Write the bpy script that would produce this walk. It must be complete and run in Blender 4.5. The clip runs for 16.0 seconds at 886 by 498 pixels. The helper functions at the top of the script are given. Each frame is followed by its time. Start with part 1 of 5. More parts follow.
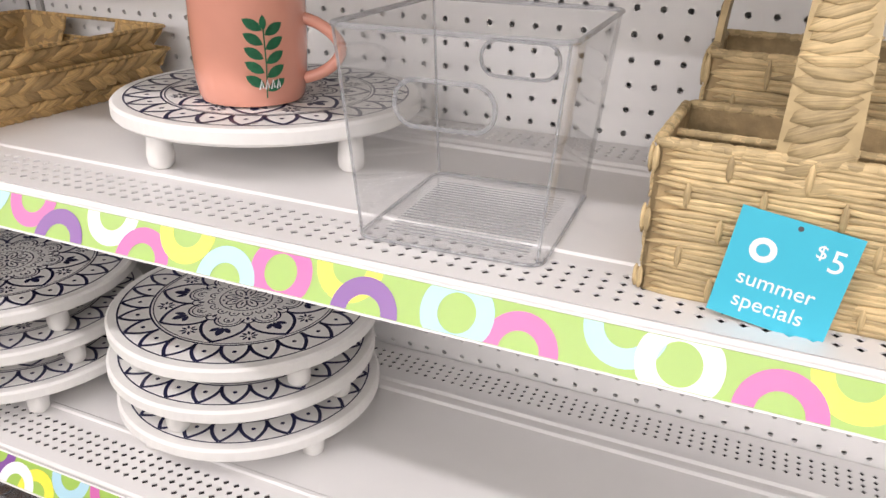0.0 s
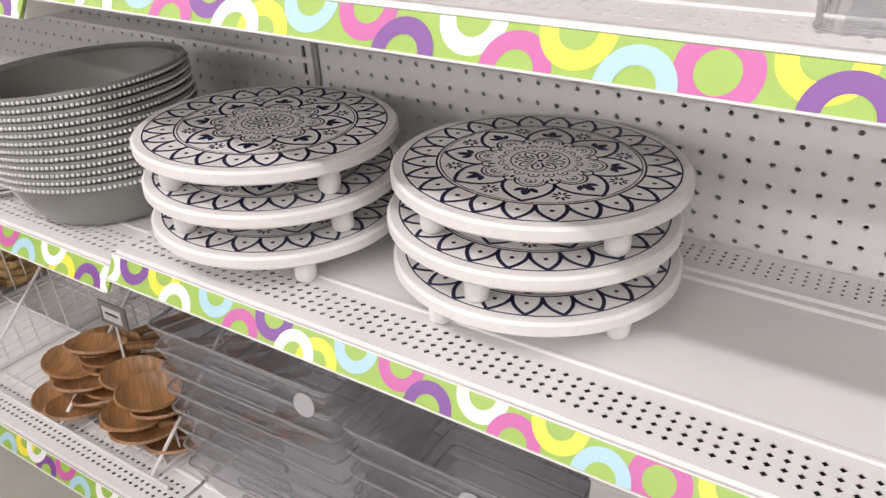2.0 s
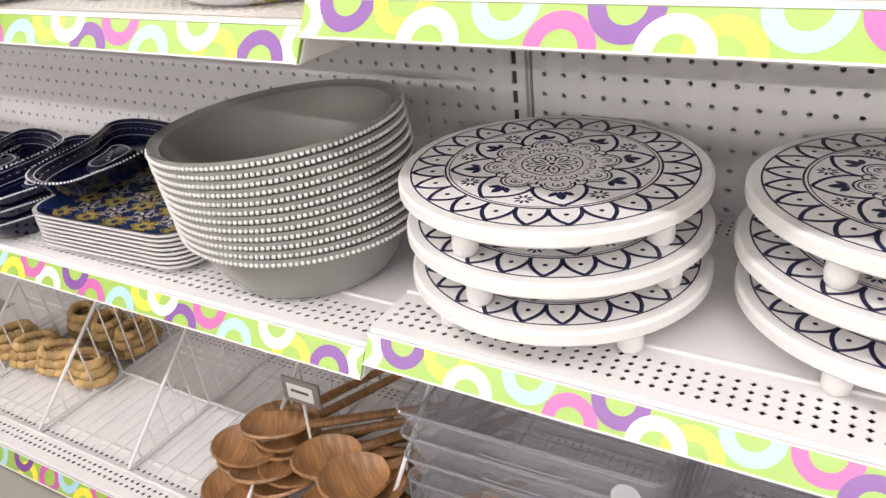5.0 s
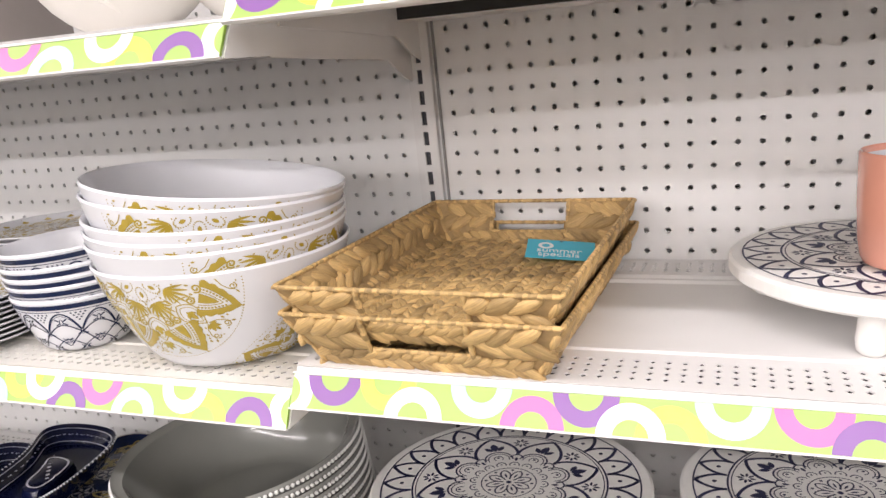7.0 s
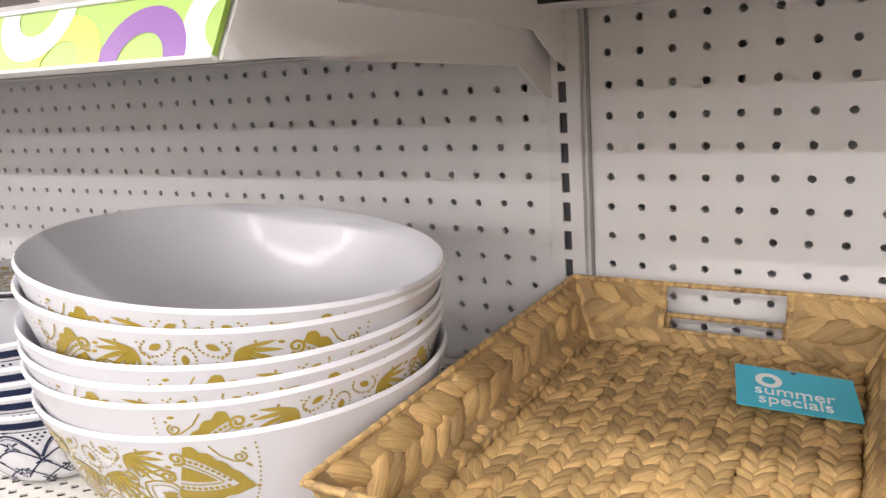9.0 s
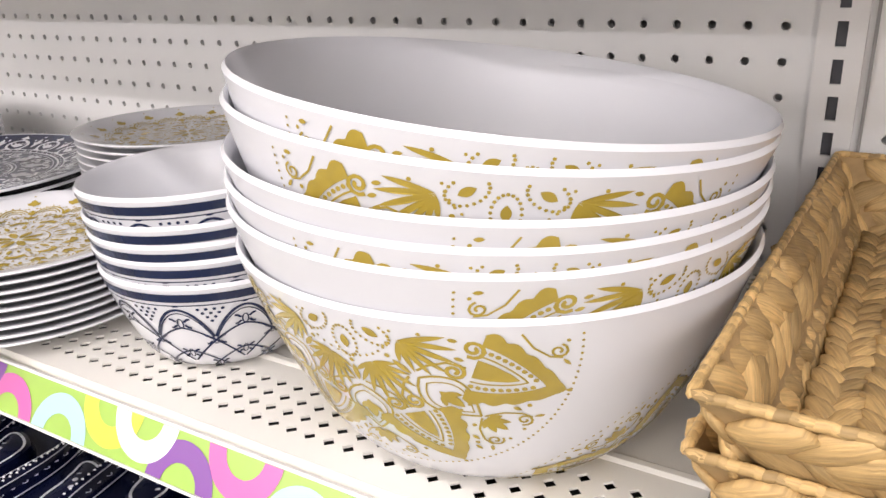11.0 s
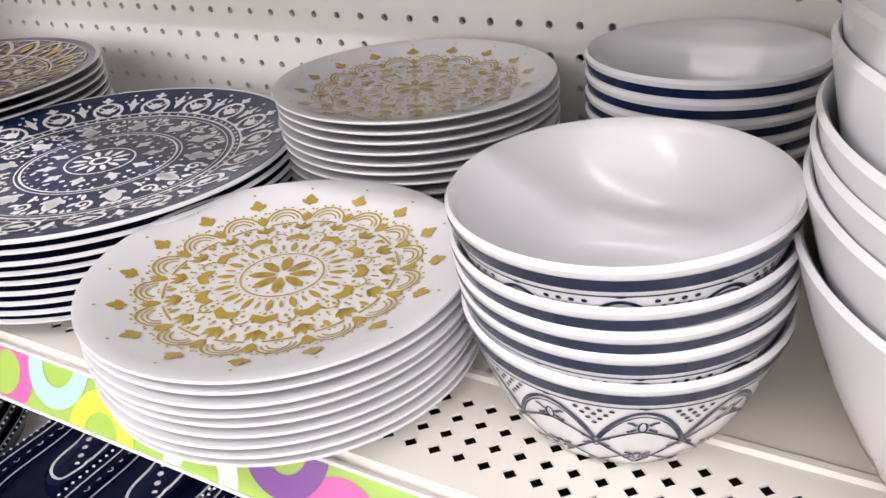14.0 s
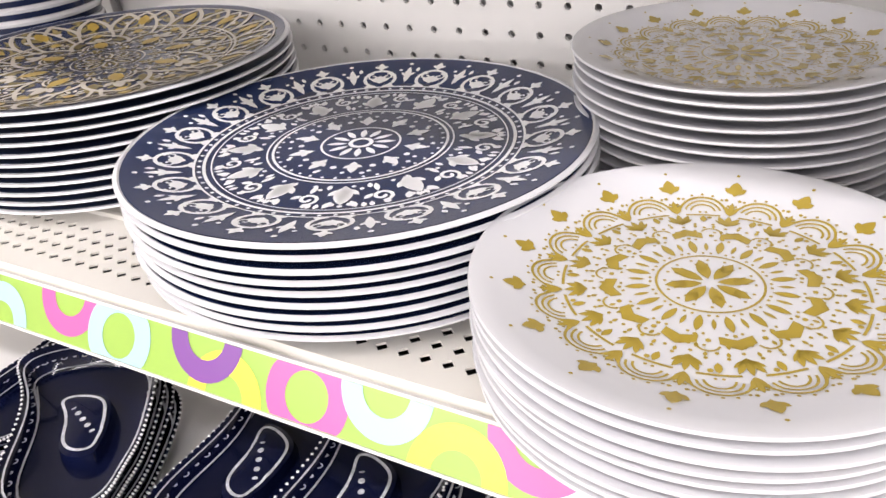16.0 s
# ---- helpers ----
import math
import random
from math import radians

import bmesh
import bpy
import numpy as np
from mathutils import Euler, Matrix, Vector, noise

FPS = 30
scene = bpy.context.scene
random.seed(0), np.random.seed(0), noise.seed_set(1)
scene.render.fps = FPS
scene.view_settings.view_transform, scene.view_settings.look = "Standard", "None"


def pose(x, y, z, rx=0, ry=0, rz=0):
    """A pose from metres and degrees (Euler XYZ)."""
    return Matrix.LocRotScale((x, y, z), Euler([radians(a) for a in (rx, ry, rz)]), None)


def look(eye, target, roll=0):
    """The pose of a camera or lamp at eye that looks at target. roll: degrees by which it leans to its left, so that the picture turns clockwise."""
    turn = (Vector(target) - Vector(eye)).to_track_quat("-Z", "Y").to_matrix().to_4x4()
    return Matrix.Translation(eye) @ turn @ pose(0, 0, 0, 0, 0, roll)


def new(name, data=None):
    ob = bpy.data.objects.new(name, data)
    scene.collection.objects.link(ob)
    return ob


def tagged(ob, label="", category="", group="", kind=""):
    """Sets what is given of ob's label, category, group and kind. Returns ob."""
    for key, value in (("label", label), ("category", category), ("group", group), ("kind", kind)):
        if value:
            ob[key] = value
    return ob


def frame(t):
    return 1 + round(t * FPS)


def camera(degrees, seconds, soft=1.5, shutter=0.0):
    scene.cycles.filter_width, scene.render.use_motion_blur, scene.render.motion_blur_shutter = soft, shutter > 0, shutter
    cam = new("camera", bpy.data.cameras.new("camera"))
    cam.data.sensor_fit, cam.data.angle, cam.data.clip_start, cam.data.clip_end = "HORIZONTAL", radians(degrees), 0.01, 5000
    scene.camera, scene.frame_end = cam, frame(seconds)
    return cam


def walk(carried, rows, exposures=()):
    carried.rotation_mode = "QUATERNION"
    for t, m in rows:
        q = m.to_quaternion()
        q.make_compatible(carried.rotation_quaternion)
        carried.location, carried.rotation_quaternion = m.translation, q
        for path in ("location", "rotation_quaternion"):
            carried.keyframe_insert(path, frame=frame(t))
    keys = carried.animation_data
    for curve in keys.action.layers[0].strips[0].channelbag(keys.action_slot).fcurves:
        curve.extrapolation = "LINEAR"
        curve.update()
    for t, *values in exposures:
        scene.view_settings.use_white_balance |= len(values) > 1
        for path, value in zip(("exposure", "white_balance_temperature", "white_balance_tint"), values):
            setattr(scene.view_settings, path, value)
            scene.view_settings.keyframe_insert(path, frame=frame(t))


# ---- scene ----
cam = camera(59.5, 16.0)
PATH = [
    (0, (0.966, -0.786, 1.179), (0.247, 0.848, 0.277), 0.1),
    (0.5, (0.94, -0.776, 1.149), (0.104, 0.784, 0.217), -0.1),
    (1, (0.915, -0.774, 1.122), (-0.012, 0.714, 0.159), -0.9),
    (1.5, (0.853, -0.794, 1.1), (-0.106, 0.647, 0.099), -2.1),
    (2, (0.764, -0.824, 1.06), (-0.184, 0.606, 0.031), -2.9),
    (2.5, (0.692, -0.855, 1.018), (-0.243, 0.578, -0.018), -3.2),
    (3, (0.636, -0.872, 1.021), (-0.303, 0.538, -0.041), -4.1),
    (3.2, (0.614, -0.87, 1.018), (-0.337, 0.525, -0.053), -4.6),
    (5.3, (0.396, -0.866, 1.071), (-0.512, 0.631, 0.105), -7.3),
    (5.5, (0.391, -0.875, 1.087), (-0.502, 0.663, 0.172), -7.4),
    (6, (0.373, -0.9, 1.126), (-0.449, 0.742, 0.332), -7.2),
    (6.5, (0.367, -0.913, 1.168), (-0.382, 0.819, 0.504), -6.8),
    (7, (0.367, -0.913, 1.212), (-0.341, 0.87, 0.647), -6.1),
    (7.5, (0.351, -0.88, 1.225), (-0.376, 0.913, 0.719), -5.5),
    (8, (0.316, -0.794, 1.228), (-0.491, 0.968, 0.736), -5.4),
    (8.2, (0.298, -0.745, 1.224), (-0.549, 0.999, 0.734), -5.6),
    (10.3, (0.094, -0.593, 1.176), (-0.88, 1.017, 0.498), -4.5),
    (10.5, (0.081, -0.595, 1.17), (-0.889, 1.007, 0.468), -4.2),
    (11, (0.046, -0.606, 1.153), (-0.925, 0.963, 0.382), -3.3),
    (11.5, (0.014, -0.621, 1.142), (-0.969, 0.904, 0.301), -2.6),
    (12, (-0.039, -0.625, 1.146), (-1.046, 0.844, 0.235), -2.9),
    (12.5, (-0.103, -0.596, 1.144), (-1.123, 0.83, 0.182), -3.8),
    (13, (-0.156, -0.571, 1.146), (-1.164, 0.837, 0.145), -4.9),
    (13.5, (-0.185, -0.56, 1.152), (-1.149, 0.859, 0.125), -6.2),
    (14, (-0.239, -0.569, 1.172), (-1.132, 0.89, 0.134), -6.6),
    (14.5, (-0.301, -0.574, 1.18), (-1.145, 0.92, 0.153), -6.7),
    (14.6, (-0.315, -0.583, 1.181), (-1.129, 0.948, 0.185), -7.0),
    (15, (-0.35, -0.596, 1.187), (-1.172, 0.902, 0.149), -6.9),
    (15.5, (-0.381, -0.618, 1.195), (-1.215, 0.861, 0.138), -7.0),
    (16, (-0.446, -0.596, 1.158), (-1.335, 0.833, 0.078), -7.2),
]
EXPOSURE = [(0.0, -0.55), (0.6, -0.62), (2.5, -0.62), (5.5, -0.28), (6.2, -0.28), (7.0, -0.20), (8.0, -0.26), (10.5, -0.16), (11.5, -0.30), (13.0, -0.36), (16.0, -0.14)]
walk(cam, [(t, look(eye, target, roll)) for t, eye, target, roll in PATH], EXPOSURE)

# ---- world and light ----
import bmesh, random
from math import pi, sin, cos, tan, atan2, hypot, radians, sqrt
from mathutils import Vector, Matrix
random.seed(7)

world = bpy.data.worlds.new("world"); bpy.context.scene.world = world; world.use_nodes = True
world.node_tree.nodes["Background"].inputs[0].default_value = (0.9, 0.95, 1.0, 1)
world.node_tree.nodes["Background"].inputs[1].default_value = 0.05
CEILING = 3.5
LAMP_ROWS = ((-1.88, 240), (-4.3, 305), (-6.9, 690), (-11.0, 950))
for ly, watts in LAMP_ROWS:
    for lx in (-4.2, 0.0, 4.2):
        la = bpy.data.lights.new("strip_lamp", "AREA"); la.shape = "RECTANGLE"; la.size = 3.9; la.size_y = 0.14
        la.energy = watts / 3; la.color = (1.0, 0.94, 0.96)
        lo = new("strip_lamp", la); lo.matrix_world = pose(lx, ly, CEILING - 0.13)

# ---- materials ----
def material(name, colour, rough=0.5, metal=0.0, var=0.08, scale=40.0, bump=0.0, bscale=300.0, coat=0.0, stretch=None, spots=None, random_value=0.0, coat_rough=0.08, trans=0.0, ior=1.45):
    m = bpy.data.materials.new(name); m.use_nodes = True
    nt = m.node_tree; n = nt.nodes; b = n["Principled BSDF"]; lk = nt.links.new
    b.inputs["Roughness"].default_value = rough; b.inputs["Metallic"].default_value = metal
    b.inputs["Coat Weight"].default_value = coat; b.inputs["Coat Roughness"].default_value = coat_rough; b.inputs["Coat IOR"].default_value = 1.56 if coat == 1.0 else 1.5
    b.inputs["Transmission Weight"].default_value = trans; b.inputs["IOR"].default_value = ior
    tc = n.new("ShaderNodeTexCoord"); mp = n.new("ShaderNodeMapping"); lk(tc.outputs["Object"], mp.inputs[0])
    if stretch: mp.inputs["Scale"].default_value = stretch
    nz = n.new("ShaderNodeTexNoise"); nz.inputs["Scale"].default_value = scale; nz.inputs["Detail"].default_value = 6; lk(mp.outputs[0], nz.inputs["Vector"])
    n2 = n.new("ShaderNodeTexNoise"); n2.inputs["Scale"].default_value = scale * 0.13; n2.inputs["Detail"].default_value = 3; lk(mp.outputs[0], n2.inputs["Vector"])
    mix = n.new("ShaderNodeMix"); mix.data_type = "RGBA"; mix.inputs["A"].default_value = (*[c * (1 - var) for c in colour], 1)
    mix.inputs["B"].default_value = (*[min(1, c * (1 + var)) for c in colour], 1)
    ad = n.new("ShaderNodeMath"); ad.operation = "ADD"; lk(nz.outputs[0], ad.inputs[0]); lk(n2.outputs[0], ad.inputs[1])
    rm = n.new("ShaderNodeMapRange"); rm.inputs[1].default_value = 0.7; rm.inputs[2].default_value = 1.3; lk(ad.outputs[0], rm.inputs[0])
    lk(rm.outputs[0], mix.inputs["Factor"]); last = mix.outputs["Result"]
    if random_value:
        oi = n.new("ShaderNodeNewGeometry"); hs = n.new("ShaderNodeHueSaturation")
        mr = n.new("ShaderNodeMapRange"); mr.inputs[3].default_value = 1 - random_value; mr.inputs[4].default_value = 1 + random_value
        lk(oi.outputs["Random Per Island"], mr.inputs[0]); lk(mr.outputs[0], hs.inputs["Value"]); lk(last, hs.inputs["Color"]); last = hs.outputs[0]
    lk(last, b.inputs["Base Color"])
    rr = n.new("ShaderNodeMapRange"); rr.inputs[3].default_value = max(0, rough - 0.06); rr.inputs[4].default_value = min(1, rough + 0.06)
    lk(n2.outputs[0], rr.inputs[0]); lk(rr.outputs[0], b.inputs["Roughness"])
    if bump:
        bz = n.new("ShaderNodeTexNoise"); bz.inputs["Scale"].default_value = bscale; bz.inputs["Detail"].default_value = 4; lk(mp.outputs[0], bz.inputs["Vector"])
        bp = n.new("ShaderNodeBump"); bp.inputs["Strength"].default_value = bump; bp.inputs["Distance"].default_value = 0.002
        lk(bz.outputs[0], bp.inputs["Height"]); lk(bp.outputs[0], b.inputs["Normal"])
    return m

def clear_plastic(name, tint=(0.985, 0.987, 0.99), haze=0.0):
    m = bpy.data.materials.new(name); m.use_nodes = True
    nt = m.node_tree; n = nt.nodes; n.remove(n["Principled BSDF"]); lk = nt.links.new
    tr = n.new("ShaderNodeBsdfTransparent"); tr.inputs[0].default_value = (*tint, 1)
    gl = n.new("ShaderNodeBsdfGlossy"); gl.inputs["Roughness"].default_value = 0.05
    lw = n.new("ShaderNodeLayerWeight"); lw.inputs[0].default_value = 0.22
    mx = n.new("ShaderNodeMixShader"); lk(lw.outputs["Facing"], mx.inputs[0]); lk(tr.outputs[0], mx.inputs[1]); lk(gl.outputs[0], mx.inputs[2])
    df = n.new("ShaderNodeBsdfDiffuse"); df.inputs[0].default_value = (0.6, 0.6, 0.62, 1)
    hz = n.new("ShaderNodeMixShader"); hz.inputs[0].default_value = haze; lk(mx.outputs[0], hz.inputs[1]); lk(df.outputs[0], hz.inputs[2])
    lk(hz.outputs[0], n["Material Output"].inputs[0])
    return m

M_METAL = material("white_powder_coat", (0.78, 0.765, 0.755), 0.42, var=0.02, scale=25, bump=0.05, bscale=900)
M_CREAM = material("cream_powder_coat", (0.75, 0.725, 0.67), 0.42, var=0.02, scale=25, bump=0.05, bscale=900)
M_PEG = material("white_pegboard", (0.83, 0.82, 0.81), 0.5, var=0.02, scale=20, bump=0.04, bscale=700)
# near-black for the shade inside the shelf channels, not the steel's own colour
M_HOLE_SHADE = material("deck_hole_shade", (0.035, 0.035, 0.034), 0.6, var=0.2, scale=30)
M_DARK = material("dark_steel_and_slot_shade", (0.09, 0.09, 0.1), 0.5, var=0.2)
M_SEAM = material("grey_seam", (0.30, 0.29, 0.285), 0.5, var=0.1)
M_FLOOR = material("floor_tile", (0.40, 0.385, 0.335), 0.4, var=0.08, scale=12)
M_ROOM = material("room_paint", (0.8, 0.79, 0.77), 0.7, var=0.03, scale=4)
M_BLOCKER = material("light_blocker_board", (0.68, 0.67, 0.66), 0.6, var=0.1, scale=3)
M_KICK = material("olive_grey_kick_metal", (0.17, 0.163, 0.14), 0.45, var=0.04, scale=10)
M_LIME = material("lime_print", (0.31, 0.50, 0.065), 0.32, var=0.02, coat=1.0, coat_rough=0.30)
RING = {
    "p": material("purple_print", (0.19, 0.045, 0.30), 0.32, var=0.02, coat=1.0, coat_rough=0.30),
    "y": material("yellow_print", (0.90, 0.74, 0.045), 0.32, var=0.02, coat=1.0, coat_rough=0.30),
    "w": material("white_print", (0.85, 0.85, 0.85), 0.32, var=0.02, coat=1.0, coat_rough=0.30),
    "b": material("light_blue_print", (0.39, 0.63, 0.74), 0.32, var=0.02, coat=1.0, coat_rough=0.30),
    "m": material("magenta_print", (0.56, 0.10, 0.36), 0.32, var=0.02, coat=1.0, coat_rough=0.30)}
M_STAND = material("white_painted_wood", (0.80, 0.785, 0.76), 0.5, var=0.03, scale=60, bump=0.08, bscale=250, stretch=(1, 6, 1))
M_INK = material("navy_ink", (0.018, 0.020, 0.065), 0.5, var=0.25, scale=200)
M_MEL = material("white_melamine", (0.71, 0.71, 0.74), 0.23, var=0.015, scale=15, coat=0.22, coat_rough=0.06)
M_GOLD = material("mustard_gold_print", (0.41, 0.30, 0.045), 0.25, var=0.1, scale=120, coat=0.3)
M_NAVY = material("navy_glaze", (0.014, 0.027, 0.090), 0.22, var=0.12, scale=30, coat=0.2)
M_BAND = material("dark_navy_print", (0.009, 0.017, 0.058), 0.2, var=0.12, scale=60, coat=0.1)
M_COBALT = material("dark_cobalt_glaze", (0.004, 0.006, 0.028), 0.12, var=0.15, scale=30, coat=0.1)
M_GREY = material("grey_melamine", (0.25, 0.25, 0.232), 0.2, var=0.04, scale=20, coat=0.4, coat_rough=0.05)
M_PINK = material("coral_pink_glaze", (0.76, 0.35, 0.26), 0.18, var=0.03, scale=40, coat=0.6)
M_GREEN = material("leaf_green_print", (0.02, 0.13, 0.06), 0.3, var=0.3, scale=200)
def straw(name, colour, random_value):
    """Dried leaf strands: fibres run along each strand, and strands differ in tone."""
    m = material(name, colour, 0.58, var=0.16, scale=90, random_value=random_value)
    nt = m.node_tree; n = nt.nodes; lk = nt.links.new; b = n["Principled BSDF"]
    uv = n.new("ShaderNodeUVMap"); uv.uv_map = "fibre"
    fz = n.new("ShaderNodeTexNoise"); fz.inputs["Scale"].default_value = 1.0; fz.inputs["Detail"].default_value = 5; lk(uv.outputs[0], fz.inputs["Vector"])
    bp = n.new("ShaderNodeBump"); bp.inputs["Strength"].default_value = 0.55; bp.inputs["Distance"].default_value = 0.0012
    lk(fz.outputs[0], bp.inputs["Height"]); lk(bp.outputs[0], b.inputs["Normal"])
    mr = n.new("ShaderNodeMapRange"); mr.inputs[1].default_value = 0.3; mr.inputs[2].default_value = 0.7; mr.inputs[3].default_value = 0.70; mr.inputs[4].default_value = 1.15
    hs = n.new("ShaderNodeHueSaturation"); lk(fz.outputs[0], mr.inputs[0]); lk(mr.outputs[0], hs.inputs["Value"])
    lk(b.inputs["Base Color"].links[0].from_socket, hs.inputs["Color"]); lk(hs.outputs[0], b.inputs["Base Color"])
    return m
M_GRASS = straw("seagrass", (0.52, 0.345, 0.145), 0.34)
M_CORN = straw("cornhusk", (0.58, 0.44, 0.235), 0.22)
M_TAG = material("turquoise_card", (0.06, 0.48, 0.64), 0.5, var=0.02)
M_WHITE = material("white_ink", (0.85, 0.85, 0.85), 0.5, var=0.01)
M_CLEAR = clear_plastic("clear_plastic")
M_WOOD = material("acacia_wood", (0.30, 0.155, 0.065), 0.38, var=0.45, scale=30, stretch=(1, 9, 1), bump=0.1, random_value=0.25)
M_WIRE = material("white_wire", (0.78, 0.77, 0.76), 0.35, var=0.02)
M_KHAKI = material("khaki_print", (0.30, 0.24, 0.10), 0.25, var=0.3, scale=150)

# ---- mesh helpers ----
PRINTS = ("printed_pattern", "printed_line", "printed_accent", "ring_print", "bead_edge", "beaded_rim", "relief_print", "leaf_print", "white_lettering", "ribbed_base")
def link(name, bm, mat, parent=None, label="", smooth=False):
    me = bpy.data.meshes.new(name); bm.to_mesh(me); bm.free()
    if mat: me.materials.append(mat)
    if smooth:
        for p in me.polygons: p.use_smooth = True
        me.set_sharp_from_angle(angle=radians(38))
    ob = new(name, me)
    if parent: ob.parent = parent
    if label: tagged(ob, label)
    if name in PRINTS: tagged(ob, kind="stuff")
    return ob

def part(name, bm, mat, parent, label="", smooth=False):
    return link(name, bm, mat, parent, label, smooth)

def thing(name, m, label, category, group="", kind=""):
    ob = new(name); ob.matrix_world = m; ob.empty_display_size = 0.05
    return tagged(ob, label, category, group, kind)

def box(bm, x0, y0, z0, x1, y1, z1, bev=0.0):
    r = bmesh.ops.create_cube(bm, size=1, matrix=Matrix.Translation(((x0 + x1) / 2, (y0 + y1) / 2, (z0 + z1) / 2)) @ Matrix.Diagonal((x1 - x0, y1 - y0, z1 - z0, 1)))
    if bev: bmesh.ops.bevel(bm, geom=list({e for v in r["verts"] for e in v.link_edges}), offset=bev, segments=2, affect="EDGES", profile=0.5)
    return bm

def boxes(*bs, bev=0.0):
    bm = bmesh.new()
    for b in bs: box(bm, *b, bev=bev)
    return bm

def revolve(profile, segs=64, wob=None, bm=None):
    """A closed turned shape: profile is (r, z) from the axis round and back to it."""
    bm = bm or bmesh.new(); rings = []
    for r, z in profile:
        if r < 1e-5: rings.append([bm.verts.new((0, 0, z))]); continue
        rings.append([bm.verts.new((r * cos(2 * pi * k / segs), r * sin(2 * pi * k / segs), z)) for k in range(segs)])
    for a, b in zip(rings, rings[1:]):
        for k in range(segs):
            q = [a[k % len(a)], a[(k + 1) % len(a)], b[(k + 1) % len(b)], b[k % len(b)]]
            q = list(dict.fromkeys(q))
            if len(q) > 2:
                try: bm.faces.new(q)
                except ValueError: pass
    bmesh.ops.recalc_face_normals(bm, faces=bm.faces[:])
    return bm

def tube(bm, pts, r, segs=8, closed=False):
    pts = [Vector(p) for p in pts]; rings = []
    n = len(pts)
    for k, p in enumerate(pts):
        t = (pts[(k + 1) % n] - pts[k - 1]) if closed else (pts[min(k + 1, n - 1)] - pts[max(k - 1, 0)])
        t.normalize(); a = t.cross(Vector((0.13, 0.31, 0.94))); a.normalize(); b = t.cross(a)
        rr = r(k / max(1, n - 1)) if callable(r) else r
        rings.append([bm.verts.new(p + (a * cos(2 * pi * j / segs) + b * sin(2 * pi * j / segs)) * rr) for j in range(segs)])
    for k in range(n if closed else n - 1):
        A, B = rings[k], rings[(k + 1) % n]
        for j in range(segs): bm.faces.new((A[j], A[(j + 1) % segs], B[(j + 1) % segs], B[j]))
    if not closed:
        bm.faces.new(rings[0]); bm.faces.new(rings[-1][::-1])
    return bm

def rounded(w, d, r, z, n=5):
    pts = []
    for cx, cy, a0 in ((w / 2 - r, d / 2 - r, 0), (-w / 2 + r, d / 2 - r, pi / 2), (-w / 2 + r, -d / 2 + r, pi), (w / 2 - r, -d / 2 + r, 1.5 * pi)):
        pts += [(cx + r * cos(a0 + pi / 2 * k / n), cy + r * sin(a0 + pi / 2 * k / n), z) for k in range(n + 1)]
    return pts


def loft(loops, bm=None, cap0=True, cap1=False):
    bm = bm or bmesh.new(); L = [[bm.verts.new(p) for p in l] for l in loops]
    for a, b in zip(L, L[1:]):
        for k in range(len(a)): bm.faces.new((a[k], a[(k + 1) % len(a)], b[(k + 1) % len(a)], b[k]))
    if cap0: bm.faces.new(L[0][::-1])
    if cap1: bm.faces.new(L[-1])
    return bm


# flat prints: polygons in a unit disc or strip, laid on a surface by a mapping
def stroke(pts, w, closed=False):
    out = []; n = len(pts); L = []; R = []
    for k in range(n):
        a = pts[k - 1] if (k or closed) else pts[0]; b = pts[(k + 1) % n] if (k < n - 1 or closed) else pts[-1]
        dx, dy = b[0] - a[0], b[1] - a[1]; d = hypot(dx, dy) or 1
        ww = w(k / max(1, n - 1)) if callable(w) else w
        L.append((pts[k][0] - dy / d * ww / 2, pts[k][1] + dx / d * ww / 2)); R.append((pts[k][0] + dy / d * ww / 2, pts[k][1] - dx / d * ww / 2))
    for k in range(n if closed else n - 1): out.append([L[k], R[k], R[(k + 1) % n], L[(k + 1) % n]])
    return out

def ring(r, w, n=96, a0=0.0, a1=2 * pi):
    full = abs(a1 - a0 - 2 * pi) < 1e-6
    pts = [(r * cos(a0 + (a1 - a0) * k / n), r * sin(a0 + (a1 - a0) * k / n)) for k in range(n if full else n + 1)]
    return stroke(pts, w, full)

def leaf(x, y, ang, ln, wd, n=6):
    """A pointed solid leaf from (x, y)."""
    up = [(ln * k / n, wd / 2 * sin(pi * k / n) ** 0.8) for k in range(n + 1)]
    pts = up + [(a, -b) for a, b in up[-2:0:-1]]
    return [[(x + a * cos(ang) - b * sin(ang), y + a * sin(ang) + b * cos(ang)) for a, b in pts]]

def dot(x, y, r, n=8):
    return [[(x + r * cos(2 * pi * k / n), y + r * sin(2 * pi * k / n)) for k in range(n)]]

def arc(x, y, r, w, a0, a1, n=10):
    return stroke([(x + r * cos(a0 + (a1 - a0) * k / n), y + r * sin(a0 + (a1 - a0) * k / n)) for k in range(n + 1)], w)

def spiral(x, y, r, w, a0, turns, hand=1, n=22):
    return stroke([(x + r * (1 - 0.8 * k / n) * cos(a0 + hand * turns * 2 * pi * k / n), y + r * (1 - 0.8 * k / n) * sin(a0 + hand * turns * 2 * pi * k / n)) for k in range(n + 1)], w)

def around(n, polys, start=0.0):
    out = []
    for k in range(n):
        c, s = cos(start + 2 * pi * k / n), sin(start + 2 * pi * k / n)
        out += [[(x * c - y * s, x * s + y * c) for x, y in p] for p in polys]
    return out

def petal(r0, r1, half, w, n=12, power=0.75):
    """An outlined pointed petal along +x from r0 to r1, opening by half radians at r0."""
    side = [(r0 + (r1 - r0) * k / n, half * max(0, 1 - (k / n) ** 2.0) ** power) for k in range(n + 1)]
    a = [(r * cos(t), r * sin(t)) for r, t in side]; b = [(r * cos(t), -r * sin(t)) for r, t in side]
    return stroke(a, w) + stroke(b, w)

